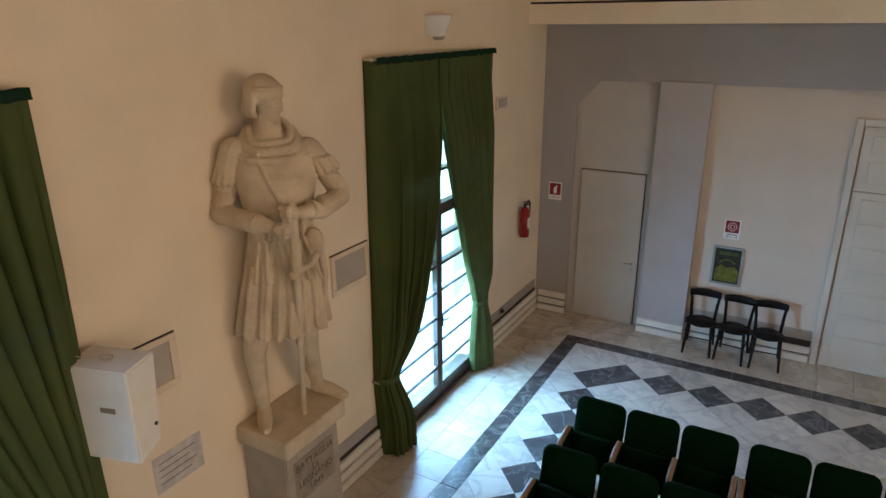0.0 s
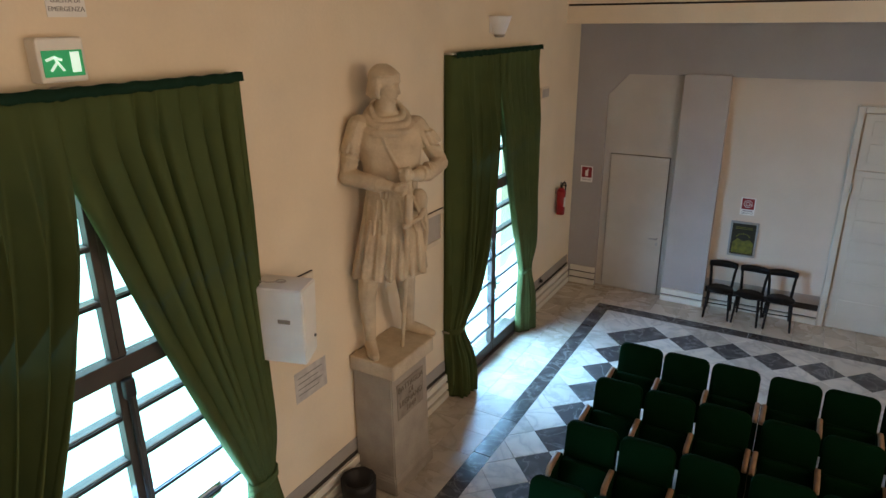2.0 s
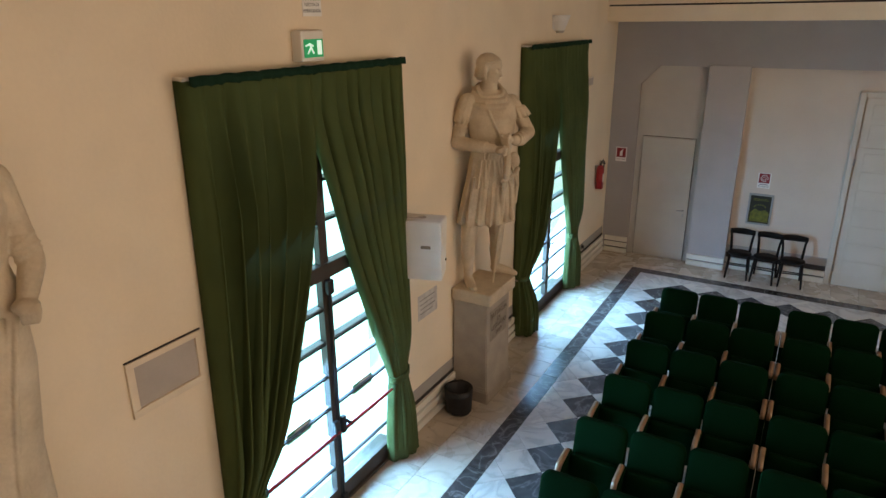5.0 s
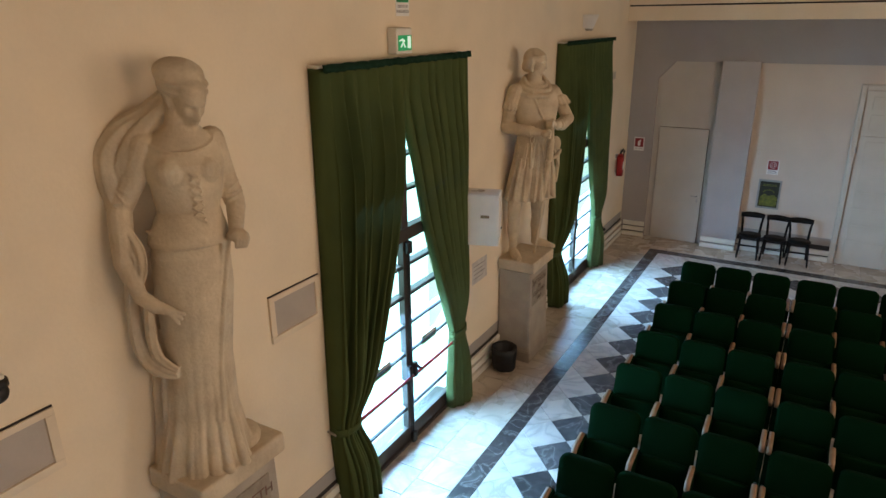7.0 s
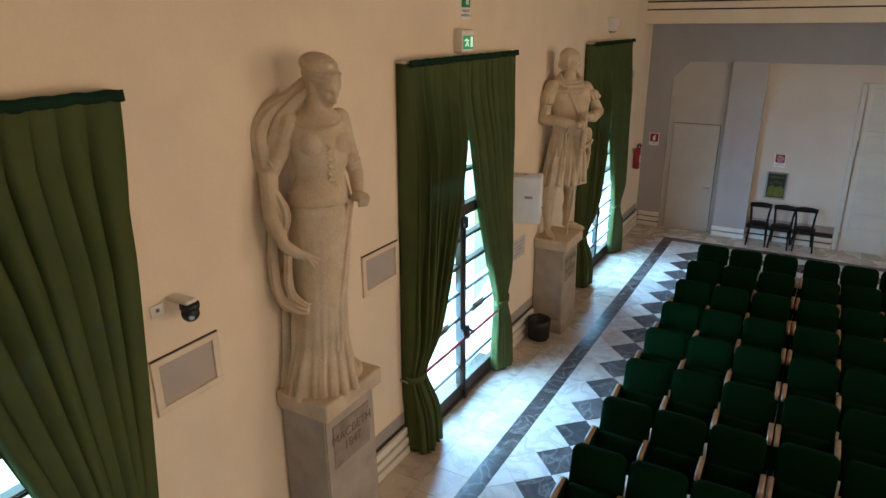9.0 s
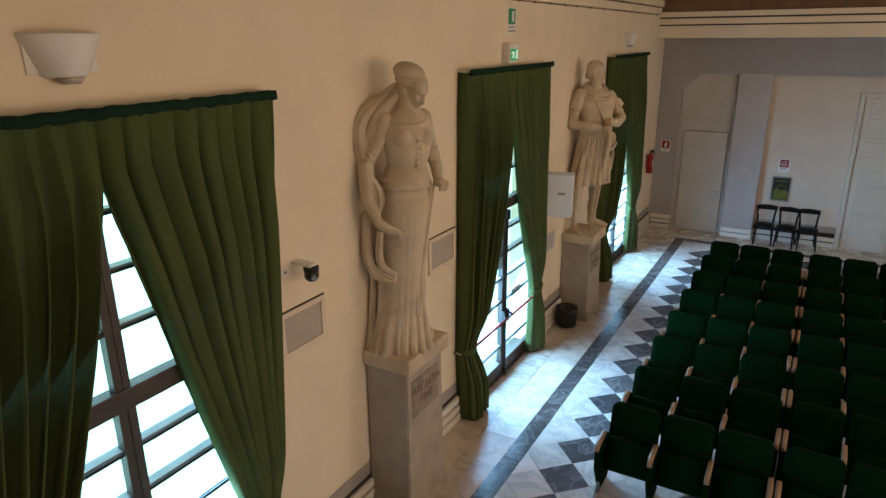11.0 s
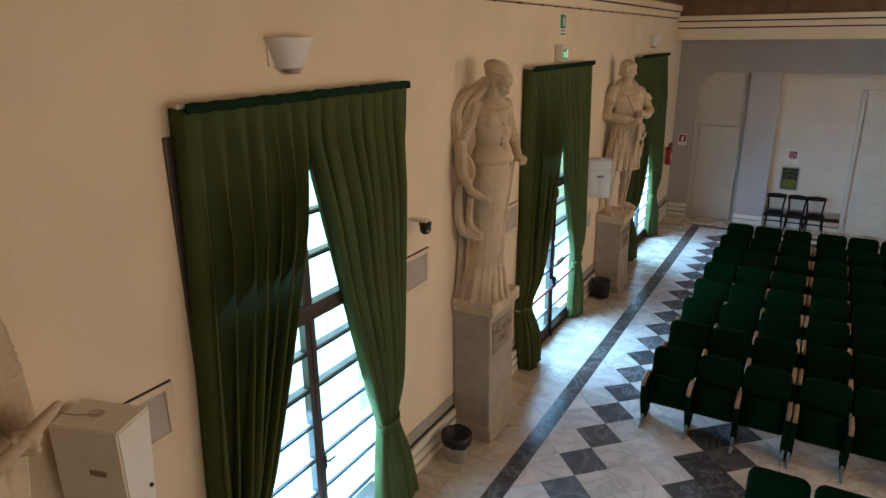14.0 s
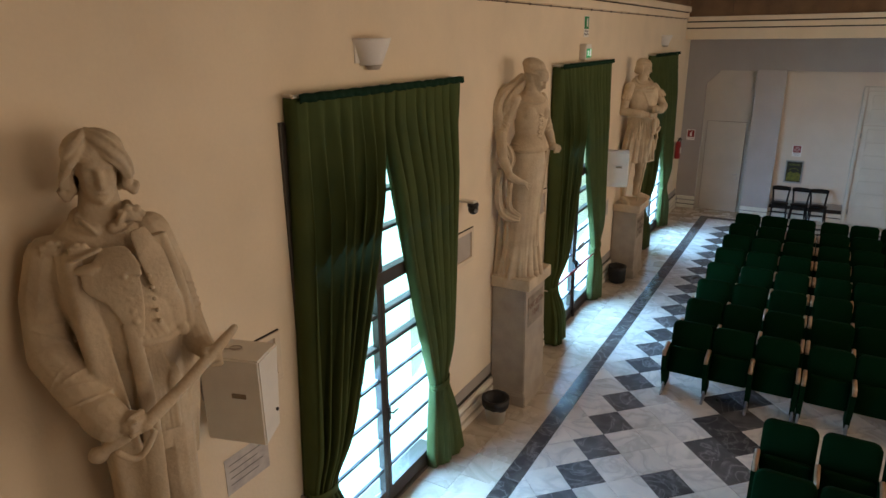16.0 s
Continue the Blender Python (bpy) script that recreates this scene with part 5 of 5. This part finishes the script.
def cafe_chair():
    ch = thing("chair", "black lacquered wooden café chair standing against the wall", "chair", (0, 0, 0), group="black chairs by the wall")
    bm = bmesh.new()
    prof = [(0.20 * math.cos(a) * (1.0 if math.sin(a) > 0 else 1.04), 0.20 * math.sin(a)) for a in (k / 24 * 6.283 for k in range(24))]
    slab(bm, prof, "z", 0.435, 0.465)
    bmesh.ops.bevel(bm, geom=[e for e in bm.edges], offset=0.008, segments=2, affect="EDGES")
    part("seat", bm, BLACK_WOOD, ch, "", True)
    for sx in (-1, 1):
        part("leg", rod(bmesh.new(), (sx * 0.155, -0.14, 0.44), (sx * 0.185, -0.215, 0.0), 0.022, 0.016, 10), BLACK_WOOD, ch, "", True)
        bm = bmesh.new()
        chain(bm, [(sx * 0.185, 0.24, 0.012), (sx * 0.16, 0.17, 0.45), (sx * 0.175, 0.20, 0.65), (sx * 0.195, 0.255, 0.80)], [0.016, 0.023, 0.021, 0.018], 10)
        part("leg", bm, BLACK_WOOD, ch, "curved back leg and upright", True)
        part("stretcher", rod(bmesh.new(), (sx * 0.17, -0.18, 0.22), (sx * 0.172, 0.205, 0.24), 0.010, n=8), BLACK_WOOD, ch)
    part("stretcher", rod(bmesh.new(), (-0.168, -0.19, 0.26), (0.168, -0.19, 0.26), 0.010, n=8), BLACK_WOOD, ch)
    bm = bmesh.new()
    loops = []
    for k in range(15):
        t = k / 14 * 2 - 1
        y = 0.215 + 0.055 * (1 - t * t)
        h = 0.055 - 0.012 * t * t
        loops.append([bm.verts.new((t * 0.215, y + dy, 0.795 + dz * h)) for dy, dz in ((-0.010, -1), (0.010, -1), (0.014, 1), (-0.006, 1))])
    for a, b in zip(loops, loops[1:]):
        for i in range(4):
            bm.faces.new((a[i], a[(i + 1) % 4], b[(i + 1) % 4], b[i]))
    bm.faces.new(loops[0][::-1])
    bm.faces.new(loops[-1])
    bmesh.ops.bevel(bm, geom=[e for e in bm.edges if e.is_boundary is False and e.calc_face_angle(0) > 0.6], offset=0.005, segments=2, affect="EDGES")
    part("backrest", bm, BLACK_WOOD, ch, "curved black top rail", True)
    return ch


chair = cafe_chair()
chair.matrix_basis = pose(2.66, -0.36, 0, 0, 0, 2)
copy_thing(chair, pose(3.105, -0.38, 0, 0, 0, -4))
copy_thing(chair, pose(3.535, -0.36, 0, 0, 0, 5))

# ---------------- wall things ----------------


def sconce(wy):
    s = thing("wall_sconce", "white half-round plaster wall sconce, unlit", "wall lamp", (0.0, wy, 4.412), group="wall sconces")
    bm = bmesh.new()
    loops = []
    prof = [(0.0, 0.105, 0.10), (0.01, 0.125, 0.115), (0.20, 0.205, 0.19), (0.215, 0.21, 0.195), (0.215, 0.195, 0.18), (0.05, 0.12, 0.11)]
    for z, ry, rx in prof:
        loops.append([bm.verts.new((rx * math.sin(a), ry * math.cos(a), z)) for a in (k / 18 * 3.14159 for k in range(19))])
    for a, b in zip(loops, loops[1:]):
        for i in range(18):
            bm.faces.new((a[i], a[i + 1], b[i + 1], b[i]))
    bm.faces.new(loops[0])
    bm.faces.new(loops[-1])
    part("bowl", bm, SCONCE_WHITE, s, "", True)
    part("foot_cap", rod(bmesh.new(), (0.05, 0, -0.035), (0.05, 0, 0.0), 0.05, 0.075), VENT_GREY, s, "grey cap under the bowl", True)
    part("back_plate", boxes((0.0, 0.012, -0.19, 0.19, 0.02, 0.2), bevel=0.004), SCONCE_WHITE, s)


sconce(WINDOW_Y[0] - 0.02)
sconce(WINDOW_Y[2])


def vent(y0, y1, z0=2.13, z1=2.53):
    v = thing("vent_panel", "grey recessed vent panel in a pale plaster frame", "vent", (0, (y0 + y1) / 2, (z0 + z1) / 2), group="vent panels along the wall")
    w, h, f = (y1 - y0) / 2, (z1 - z0) / 2, 0.055
    bm = boxes((0.0, 0.022, -w, w, h - f * 0.8, h), (0.0, 0.022, -w, w, -h, -h + f), (0.0, 0.022, -w, -w + f, -h + f, h - f * 0.8), (0.0, 0.022, w - f, w, -h + f, h - f * 0.8), bevel=0.004)
    part("frame", bm, VENT_FRAME, v)
    part("grille", boxes((0.002, 0.006, -w + f, w - f, -h + f, h - f * 0.8)), VENT_GREY, v, "grey perforated sheet")
    part("top_gap", boxes((0.0, 0.014, -w, w, h + 0.001, h + 0.009)), GAP_DARK, v)


for y0, y1 in ((-5.275, -4.705), (-7.56, -6.98), (-10.785, -10.19), (-13.04, -12.49), (-16.27, -15.68), (-18.51, -17.96)):
    vent(y0, y1)


def wall_box(at):
    """A box turned a little into the room, its front to the stage."""
    b = thing("wall_cabinet", "white metal cabinet with a small slot, fixed beside the curtain", "cabinet", at, group="white cabinets on the wall", turn=17)
    bm = bmesh.new()
    slab(bm, [(0.0, 0.0), (0.20, 0.05), (0.26, 0.62), (0.0, 0.61)], "x", 0.0, 0.425)
    bmesh.ops.bevel(bm, geom=list(bm.edges), offset=0.010, segments=3, affect="EDGES")
    part("body", bm, WHITE_METAL, b)
    part("slot", boxes((0.215, 0.315, -0.006, 0.010, 0.335, 0.368), bevel=0.003), mat("tan_slot_plate", (0.26, 0.20, 0.13), 0.6), b, "tan slot plate")
    part("knob", rod(bmesh.new(), (0.423, 0.17, 0.18), (0.436, 0.17, 0.18), 0.012), BLACK, b)
    part("wall_bracket", boxes((-0.10, 0.0, 0.12, 0.2, 0.2, 0.5), bevel=0.01), STEEL, b)
    bm = bmesh.new()
    ring = [(0.20 + 0.04 * math.cos(a), 0.13 + 0.03 * math.sin(a), 0.625) for a in (k / 10 * 6.283 for k in range(11))]
    tube(bm, ring + [(0.10, 0.09, 0.625), (-0.04, 0.05, 0.66)], 0.004, 6)
    part("cable", bm, VENT_GREY, b, "coiled grey cable on top")


wall_box((0.14, -7.83, 2.10))
wall_box((0.13, -16.51, 2.105))
for y0, z0 in ((-7.31, 1.36), (-16.32, 1.46)):
    n = thing("paper_note", "faded paper notice stuck to the wall", "notice", (0.003, y0, z0), group="paper notes")
    part("sheet", boxes((0, 0.002, 0, 0.42, 0, 0.30)), NOTE_PAPER, n)
    for k in range(4):
        part("print_bar", boxes((0.0021, 0.003, 0.04, 0.36 - 0.05 * (k % 2), 0.23 - 0.055 * k, 0.238 - 0.055 * k)), SIGN_GREY, n)

# dome camera and its socket
dc = thing("security_camera", "small white wall camera with a black ball eye", "camera", (0.0, -12.80, 2.90))
part("arm", boxes((0.0, 0.20, -0.045, 0.045, 0.0, 0.028), bevel=0.012), WHITE_METAL, dc)
part("collar", rod(bmesh.new(), (0.17, 0, -0.035), (0.17, 0, 0.0), 0.062, 0.062), BLACK, dc, "", True)
bm = bmesh.new()
bmesh.ops.create_uvsphere(bm, u_segments=16, v_segments=12, radius=0.058, matrix=Matrix.Translation((0.175, -0.005, -0.065)))
part("ball", bm, BLACK, dc, "black ball eye", True)
bm = rod(bmesh.new(), (0.20, -0.02, -0.065), (0.228, -0.04, -0.075), 0.022, 0.02)
part("lens", bm, STEEL, dc)
so = thing("socket", "white wall socket plate", "socket", (0.0, -12.92, 2.86))
part("plate", boxes((0, 0.010, -0.05, 0.05, -0.04, 0.04), bevel=0.004), WHITE_METAL, so)
part("hole", boxes((0.010, 0.0115, -0.012, 0.012, -0.012, 0.012)), SIGN_GREY, so)
so = thing("socket", "small dark wall socket above the baseboard", "socket", (0.006, -1.50, 0.48))
part("plate", boxes((0, 0.012, -0.045, 0.045, -0.045, 0.045), bevel=0.004), SIGN_GREY, so)
bm = rod(bmesh.new(), (0.0, 0.0, 0.0), (0.05, 0.0, 0.0), 0.03)
part("plug", bm, BLACK, so)
wp = thing("wall_plate", "small pale rectangular plate high on the wall", "wall plate", (0.0, -1.66, 3.55))
part("plate", boxes((0, 0.035, -0.16, 0.16, -0.085, 0.085), bevel=0.01), VENT_FRAME, wp)
part("grille", boxes((0.035, 0.038, -0.13, 0.13, -0.06, 0.06)), VENT_GREY, wp)

# exit sign and emergency notice above the second window
ex = thing("exit_sign", "lit green emergency exit lamp in a white housing", "exit sign", (0.0, -8.88, 4.31))
part("housing", boxes((0.0, 0.105, -0.125, 0.135, -0.03, 0.20), bevel=0.012), WHITE_METAL, ex)
part("panel", boxes((0.105, 0.111, -0.105, 0.115, 0.0, 0.135), bevel=0.002), GREEN_GLOW, ex, "glowing green panel")
part("pictogram", boxes((0.1112, 0.113, 0.045, 0.095, 0.02, 0.125)), WHITE_GLOW, ex, "white door pictogram")
bm = bmesh.new()
for a, b in (((0.112, -0.03, 0.075), (0.112, -0.045, 0.105)), ((0.112, -0.03, 0.075), (0.112, -0.07, 0.03)), ((0.112, -0.03, 0.075), (0.112, 0.0, 0.03)), ((0.112, -0.045, 0.1), (0.112, -0.09, 0.085)), ((0.112, -0.045, 0.1), (0.112, -0.005, 0.085))):
    rod(bm, a, b, 0.007, n=6)
part("pictogram", bm, WHITE_GLOW, ex, "white running pictogram")
em = thing("emergency_notice", "green pictogram sign with the words uscita di emergenza", "sign", (0.0, -8.74, 4.76))
part("sheet", boxes((0.0, 0.004, -0.11, 0.11, -0.15, 0.16)), WHITE_PAPER, em)
part("green_print", boxes((0.0042, 0.005, -0.10, 0.10, -0.03, 0.15)), SIGN_GREEN, em)
part("pictogram", boxes((0.0052, 0.006, 0.0, 0.06, 0.0, 0.12)), WHITE_PAPER, em)
for t, z in (("USCITA DI", -0.065), ("EMERGENZA", -0.11)):
    words(t, 0.036, SIGN_GREY, em, Matrix.Translation((0.0046, 0, z)) @ ON_LEFT)

# fire extinguisher on the wall
fe = thing("fire_extinguisher", "red fire extinguisher with black hose hung on the wall", "fire extinguisher", (0.10, -0.93, 1.50))
bm = bmesh.new()
rod(bm, (0, 0, 0.03), (0, 0, 0.40), 0.072, n=20)
rod(bm, (0, 0, 0.40), (0, 0, 0.455), 0.072, 0.035, n=20)
rod(bm, (0, 0, 0.0), (0, 0, 0.03), 0.066, 0.072, n=20)
part("cylinder", bm, RED, fe, "", True)
part("label", boxes((0.066, 0.0735, -0.045, 0.03, 0.14, 0.30)), WHITE_PAPER, fe, "pale printed label")
bm = rod(bmesh.new(), (0, 0, 0.455), (0, 0, 0.50), 0.022)
box(bm, -0.02, 0.09, -0.012, 0.012, 0.49, 0.51, bevel=0.004)
box(bm, -0.02, 0.08, -0.012, 0.012, 0.525, 0.54, bevel=0.004)
part("valve", bm, BLACK, fe)
bm = tube(bmesh.new(), [(0.0, 0.02, 0.49), (0.02, 0.08, 0.54), (0.03, 0.12, 0.50), (0.03, 0.115, 0.36), (0.03, 0.09, 0.18)], 0.012)
part("hose", bm, BLACK, fe, "black rubber hose", True)
part("bracket", boxes((-0.10, -0.06, -0.03, 0.03, 0.36, 0.44), bevel=0.005), STEEL, fe)

# signs on the far wall
fs = thing("extinguisher_sign", "white sign with a red extinguisher square and small caption", "sign", (0.255, FACE, 2.035))
part("sheet", boxes((-0.105, 0.105, -0.004, 0, -0.14, 0.14)), WHITE_PAPER, fs)
part("red_print", boxes((-0.09, 0.09, -0.005, -0.0042, -0.06, 0.125)), SIGN_RED, fs)
bm = rod(bmesh.new(), (0, -0.0055, -0.035), (0, -0.0055, 0.06), 0.026, n=12)
rod(bm, (0.0, -0.0055, 0.06), (0.035, -0.0055, 0.09), 0.010, n=6)
bmesh.ops.scale(bm, vec=(1, 0.08, 1), verts=bm.verts)
bmesh.ops.translate(bm, vec=(0, -0.0055, 0), verts=bm.verts)
part("pictogram", bm, WHITE_PAPER, fs)
words("ESTINTORE", 0.032, SIGN_GREY, fs, Matrix.Translation((0, -0.0045, -0.10)) @ ON_FAR)
hs = thing("hydrant_sign", "white sign with a red hose square and the word idrante", "sign", (2.86, 0.0, 1.765))
part("sheet", boxes((-0.105, 0.105, -0.004, 0, -0.14, 0.14)), WHITE_PAPER, hs)
part("red_print", boxes((-0.09, 0.09, -0.005, -0.0042, -0.045, 0.13)), SIGN_RED, hs)
for r in (0.058, 0.030):
    bm = bmesh.new()
    tube(bm, [(r * math.cos(a), 0, 0.042 + r * math.sin(a)) for a in (k / 16 * 6.283 for k in range(17))], 0.0035, 6)
    bmesh.ops.scale(bm, vec=(1, 0.15, 1), verts=bm.verts)
    bmesh.ops.translate(bm, vec=(0, -0.0062, 0), verts=bm.verts)
    part("pictogram_ring", bm, WHITE_PAPER, hs)
part("print_bar", boxes((-0.07, 0.07, -0.005, -0.0042, -0.078, -0.066)), SIGN_GREY, hs)
words("IDRANTE", 0.042, SIGN_GREY, hs, Matrix.Translation((0, -0.0045, -0.11)) @ ON_FAR)
hc = thing("hydrant_cabinet", "grey-framed hydrant cabinet with a dark green printed front", "hydrant cabinet", (2.86, 0.0, 1.225))
w, h, f = 0.205, 0.29, 0.032
part("frame", boxes((-w, w, -0.03, 0, h - f, h), (-w, w, -0.03, 0, -h, -h + f), (-w, -w + f, -0.03, 0, -h + f, h - f), (w - f, w, -0.03, 0, -h + f, h - f), bevel=0.004), ALU, hc, "grey aluminium frame")
part("front", boxes((-w + f, w - f, -0.014, -0.004, -h + f, h - f)), POSTER_DARK, hc, "dark olive printed front")
bm = bmesh.new()
slab(bm, [(-0.15, -0.235), (0.155, -0.235), (0.16, -0.06), (0.10, 0.0), (0.0, -0.03), (-0.08, 0.01), (-0.15, -0.07)], "y", -0.016, -0.0142)
part("print_shape", bm, POSTER_GREEN, hc, "yellow-green printed shape")
for k in range(9):
    a = radians(160 - k * 17.5)
    part("print_bar", boxes((0.10 * math.cos(a) - 0.008, 0.10 * math.cos(a) + 0.008, -0.0165, -0.0142, 0.02 + 0.07 * math.sin(a) - 0.012, 0.02 + 0.07 * math.sin(a) + 0.012)), POSTER_GREEN, hc)
part("print_bar", boxes((-0.12, 0.12, -0.0165, -0.0142, 0.19, 0.202)), POSTER_GREEN, hc)
part("print_bar", boxes((-0.13, 0.13, -0.0165, -0.0142, 0.165, 0.177)), POSTER_GREEN, hc)


def bin_thing(at, shell, label, low):
    b = thing("waste_bin", label, "bin", at, group="waste bins")
    bm = bmesh.new()
    loops = []
    for z, r in ((0.0, 0.115), (0.30, 0.15), (0.305, 0.155), (0.31, 0.145), (0.02, 0.108)):
        loops.append([bm.verts.new((r * math.cos(a), r * math.sin(a), z)) for a in (k / 24 * 6.283 for k in range(24))])
    for a, c in zip(loops, loops[1:]):
        for i in range(24):
            bm.faces.new((a[i], a[(i + 1) % 24], c[(i + 1) % 24], c[i]))
    bm.faces.new(loops[0][::-1])
    bm.faces.new(loops[-1])
    part("bucket", bm, shell, b, "", True)
    rng = random.Random(3)
    bm = bmesh.new()
    loops = []
    for z, r, j in ((low, 0.158, 0.006), (0.25, 0.172, 0.006), (0.335, 0.174, 0.005), (0.325, 0.136, 0.003), (0.12, 0.095, 0.004), (0.13, 0.02, 0.0)):
        loops.append([bm.verts.new(((r + rng.uniform(-j, j)) * math.cos(a), (r + rng.uniform(-j, j)) * math.sin(a), z + rng.uniform(-2, 2) * j)) for a in (k / 24 * 6.283 for k in range(24))])
    for a, c in zip(loops, loops[1:]):
        for i in range(24):
            bm.faces.new((a[i], a[(i + 1) % 24], c[(i + 1) % 24], c[i]))
    bm.faces.new(loops[-1])
    part("liner", bm, BAG_BLACK, b, "black plastic liner folded over the rim", True)


bin_thing((0.26, -6.83, 0), BLACK, "black waste bin with a black liner beside a pedestal", 0.03)
bin_thing((0.30, -12.42, 0), BIN_GREY, "pale grey waste bin with a black liner beside a pedestal", 0.21)
dc = thing("floor_cover", "flush square floor socket cover", "floor cover", (0.62, -0.45, 0.0))
part("cover", boxes((-0.12, 0.12, -0.12, 0.12, 0.0005, 0.004), bevel=0.001), BORDER_MARBLE, dc)

# ---------------- floor pieces ----------------
BAND_X0, BAND_X1, BAND_Y0, BAND_Y1 = 0.845, 1.055, -0.825, -1.045
LX, LY, HALF = 1.585, -1.90, 0.29        # a dark diamond's centre, and half the diagonal of a diamond


def clip(poly, axis, limit, keep_above):
    """A polygon cut at one line."""
    out = []
    for p, q in zip(poly, poly[1:] + poly[:1]):
        a, b = ((p[axis] - limit) * (1 if keep_above else -1), (q[axis] - limit) * (1 if keep_above else -1))
        if a >= 0:
            out.append(p)
        if (a > 0) != (b > 0) and a != b and a * b < 0:
            t = a / (a - b)
            out.append((p[0] + (q[0] - p[0]) * t, p[1] + (q[1] - p[1]) * t))
    return out


def dark_diamond(i, j):
    if (i == 0 and j <= 0) or (j == 1 and i >= 1 and i % 2 == 1):
        return True
    return (i, j) in {(3, -37), (4, -34), (5, -33), (4, -32), (4, -30), (5, -31), (5, -29), (5, -35)}


shapes = {}


def tile_mesh(poly, material, name):
    """The bevelled slab of a piece; alike pieces share it."""
    cx, cy = sum(p[0] for p in poly) / len(poly), sum(p[1] for p in poly) / len(poly)
    key = (material.name, tuple((round(p[0] - cx, 3), round(p[1] - cy, 3)) for p in poly))
    if key not in shapes:
        verts, faces, n = [], [], len(poly)
        for z, k in ((-0.02, 0.0), (-0.002, 0.0), (0.0, 0.003)):
            for x, y in poly:
                d = math.hypot(x - cx, y - cy) or 1
                s = (d - 0.0025 - k) / d
                verts.append(((x - cx) * s, (y - cy) * s, z))
        for r in range(2):
            for i in range(n):
                j = (i + 1) % n
                faces.append((r * n + i, r * n + j, (r + 1) * n + j, (r + 1) * n + i))
        faces.append(tuple(range(2 * n, 3 * n)))
        me = bpy.data.meshes.new(name)
        me.from_pydata(verts, [], faces)
        me.materials.append(material)
        shapes[key] = me
    return shapes[key], (cx, cy)


def piece(poly, material, name):
    me, (cx, cy) = tile_mesh(poly, material, name)
    ob = new(name, me)
    ob.parent = floor
    ob.location = (cx, cy, 0.0)
    return ob


rest = {}


def joined(poly, material):
    me, (cx, cy) = tile_mesh(poly, material, "tile")
    verts, faces = rest.setdefault(material.name, ([], []))
    base = len(verts)
    verts.extend((v.co.x + cx, v.co.y + cy, v.co.z) for v in me.vertices)
    faces.extend(tuple(base + k for k in p.vertices) for p in me.polygons)


for i in range(-3, 26):
    for j in range(-78, 4):
        if (i + j) % 2:
            continue
        cx, cy = LX + i * HALF, LY + j * HALF
        poly = [(cx + HALF, cy), (cx, cy + HALF), (cx - HALF, cy), (cx, cy - HALF)]
        for axis, limit, above in ((0, BAND_X1, True), (0, ROOM_X, False), (1, BAND_Y1, False), (1, ROOM_NEAR, True)):
            if poly:
                poly = clip(poly, axis, limit, above)
        if len(poly) < 3 or max(p[0] for p in poly) - min(p[0] for p in poly) < 0.03 or max(p[1] for p in poly) - min(p[1] for p in poly) < 0.03:
            continue
        m = DARK_MARBLE if dark_diamond(i, j) else WHITE_MARBLE
        near = (cx < 2.3 and -14.6 < cy) or (-12.9 < cy < -10.6 and cx < 4.6) or (cy > -2.2 and cx < 5.0)
        (piece(poly, m, "tile") if near else joined(poly, m))

# dark band: slabs end to end
rng = random.Random(9)
y = BAND_Y0
while y > -19.5:
    n = rng.uniform(0.75, 1.25)
    piece([(BAND_X0, y - n), (BAND_X1, y - n), (BAND_X1, y), (BAND_X0, y)], BAND_MARBLE, "band_slab")
    y -= n
x = BAND_X1
while x < ROOM_X - 1.3:
    n = rng.uniform(0.8, 1.2)
    piece([(x, BAND_Y1), (x + n, BAND_Y1), (x + n, BAND_Y0), (x, BAND_Y0)], BAND_MARBLE, "band_slab")
    x += n

# ivory border tiles outside the band
y = 0.0
while y > -19.5:
    for a, b in ((0.0, 0.42), (0.42, BAND_X0)):
        s = 0.0 if a == 0 else 0.13
        piece([(a, y - 0.42 - s), (b, y - 0.42 - s), (b, y - s), (a, y - s)], BORDER_MARBLE, "border_tile")
    y -= 0.42
piece([(0.42, -0.13), (BAND_X0, -0.13), (BAND_X0, 0.0), (0.42, 0.0)], BORDER_MARBLE, "border_tile")
x = BAND_X0
while x < ROOM_X - 0.5:
    for a, b in ((-0.42, 0.0), (BAND_Y0, -0.42)):
        piece([(x, a), (x + 0.42, a), (x + 0.42, b), (x, b)], BORDER_MARBLE, "border_tile")
    x += 0.42

for name, (verts, faces) in rest.items():
    me = bpy.data.meshes.new("floor_tiles")
    me.from_pydata(verts, [], faces)
    me.materials.append(bpy.data.materials[name])
    ob = new("floor_tiles", me)
    ob.parent = floor
    tagged(ob, kind="stuff")
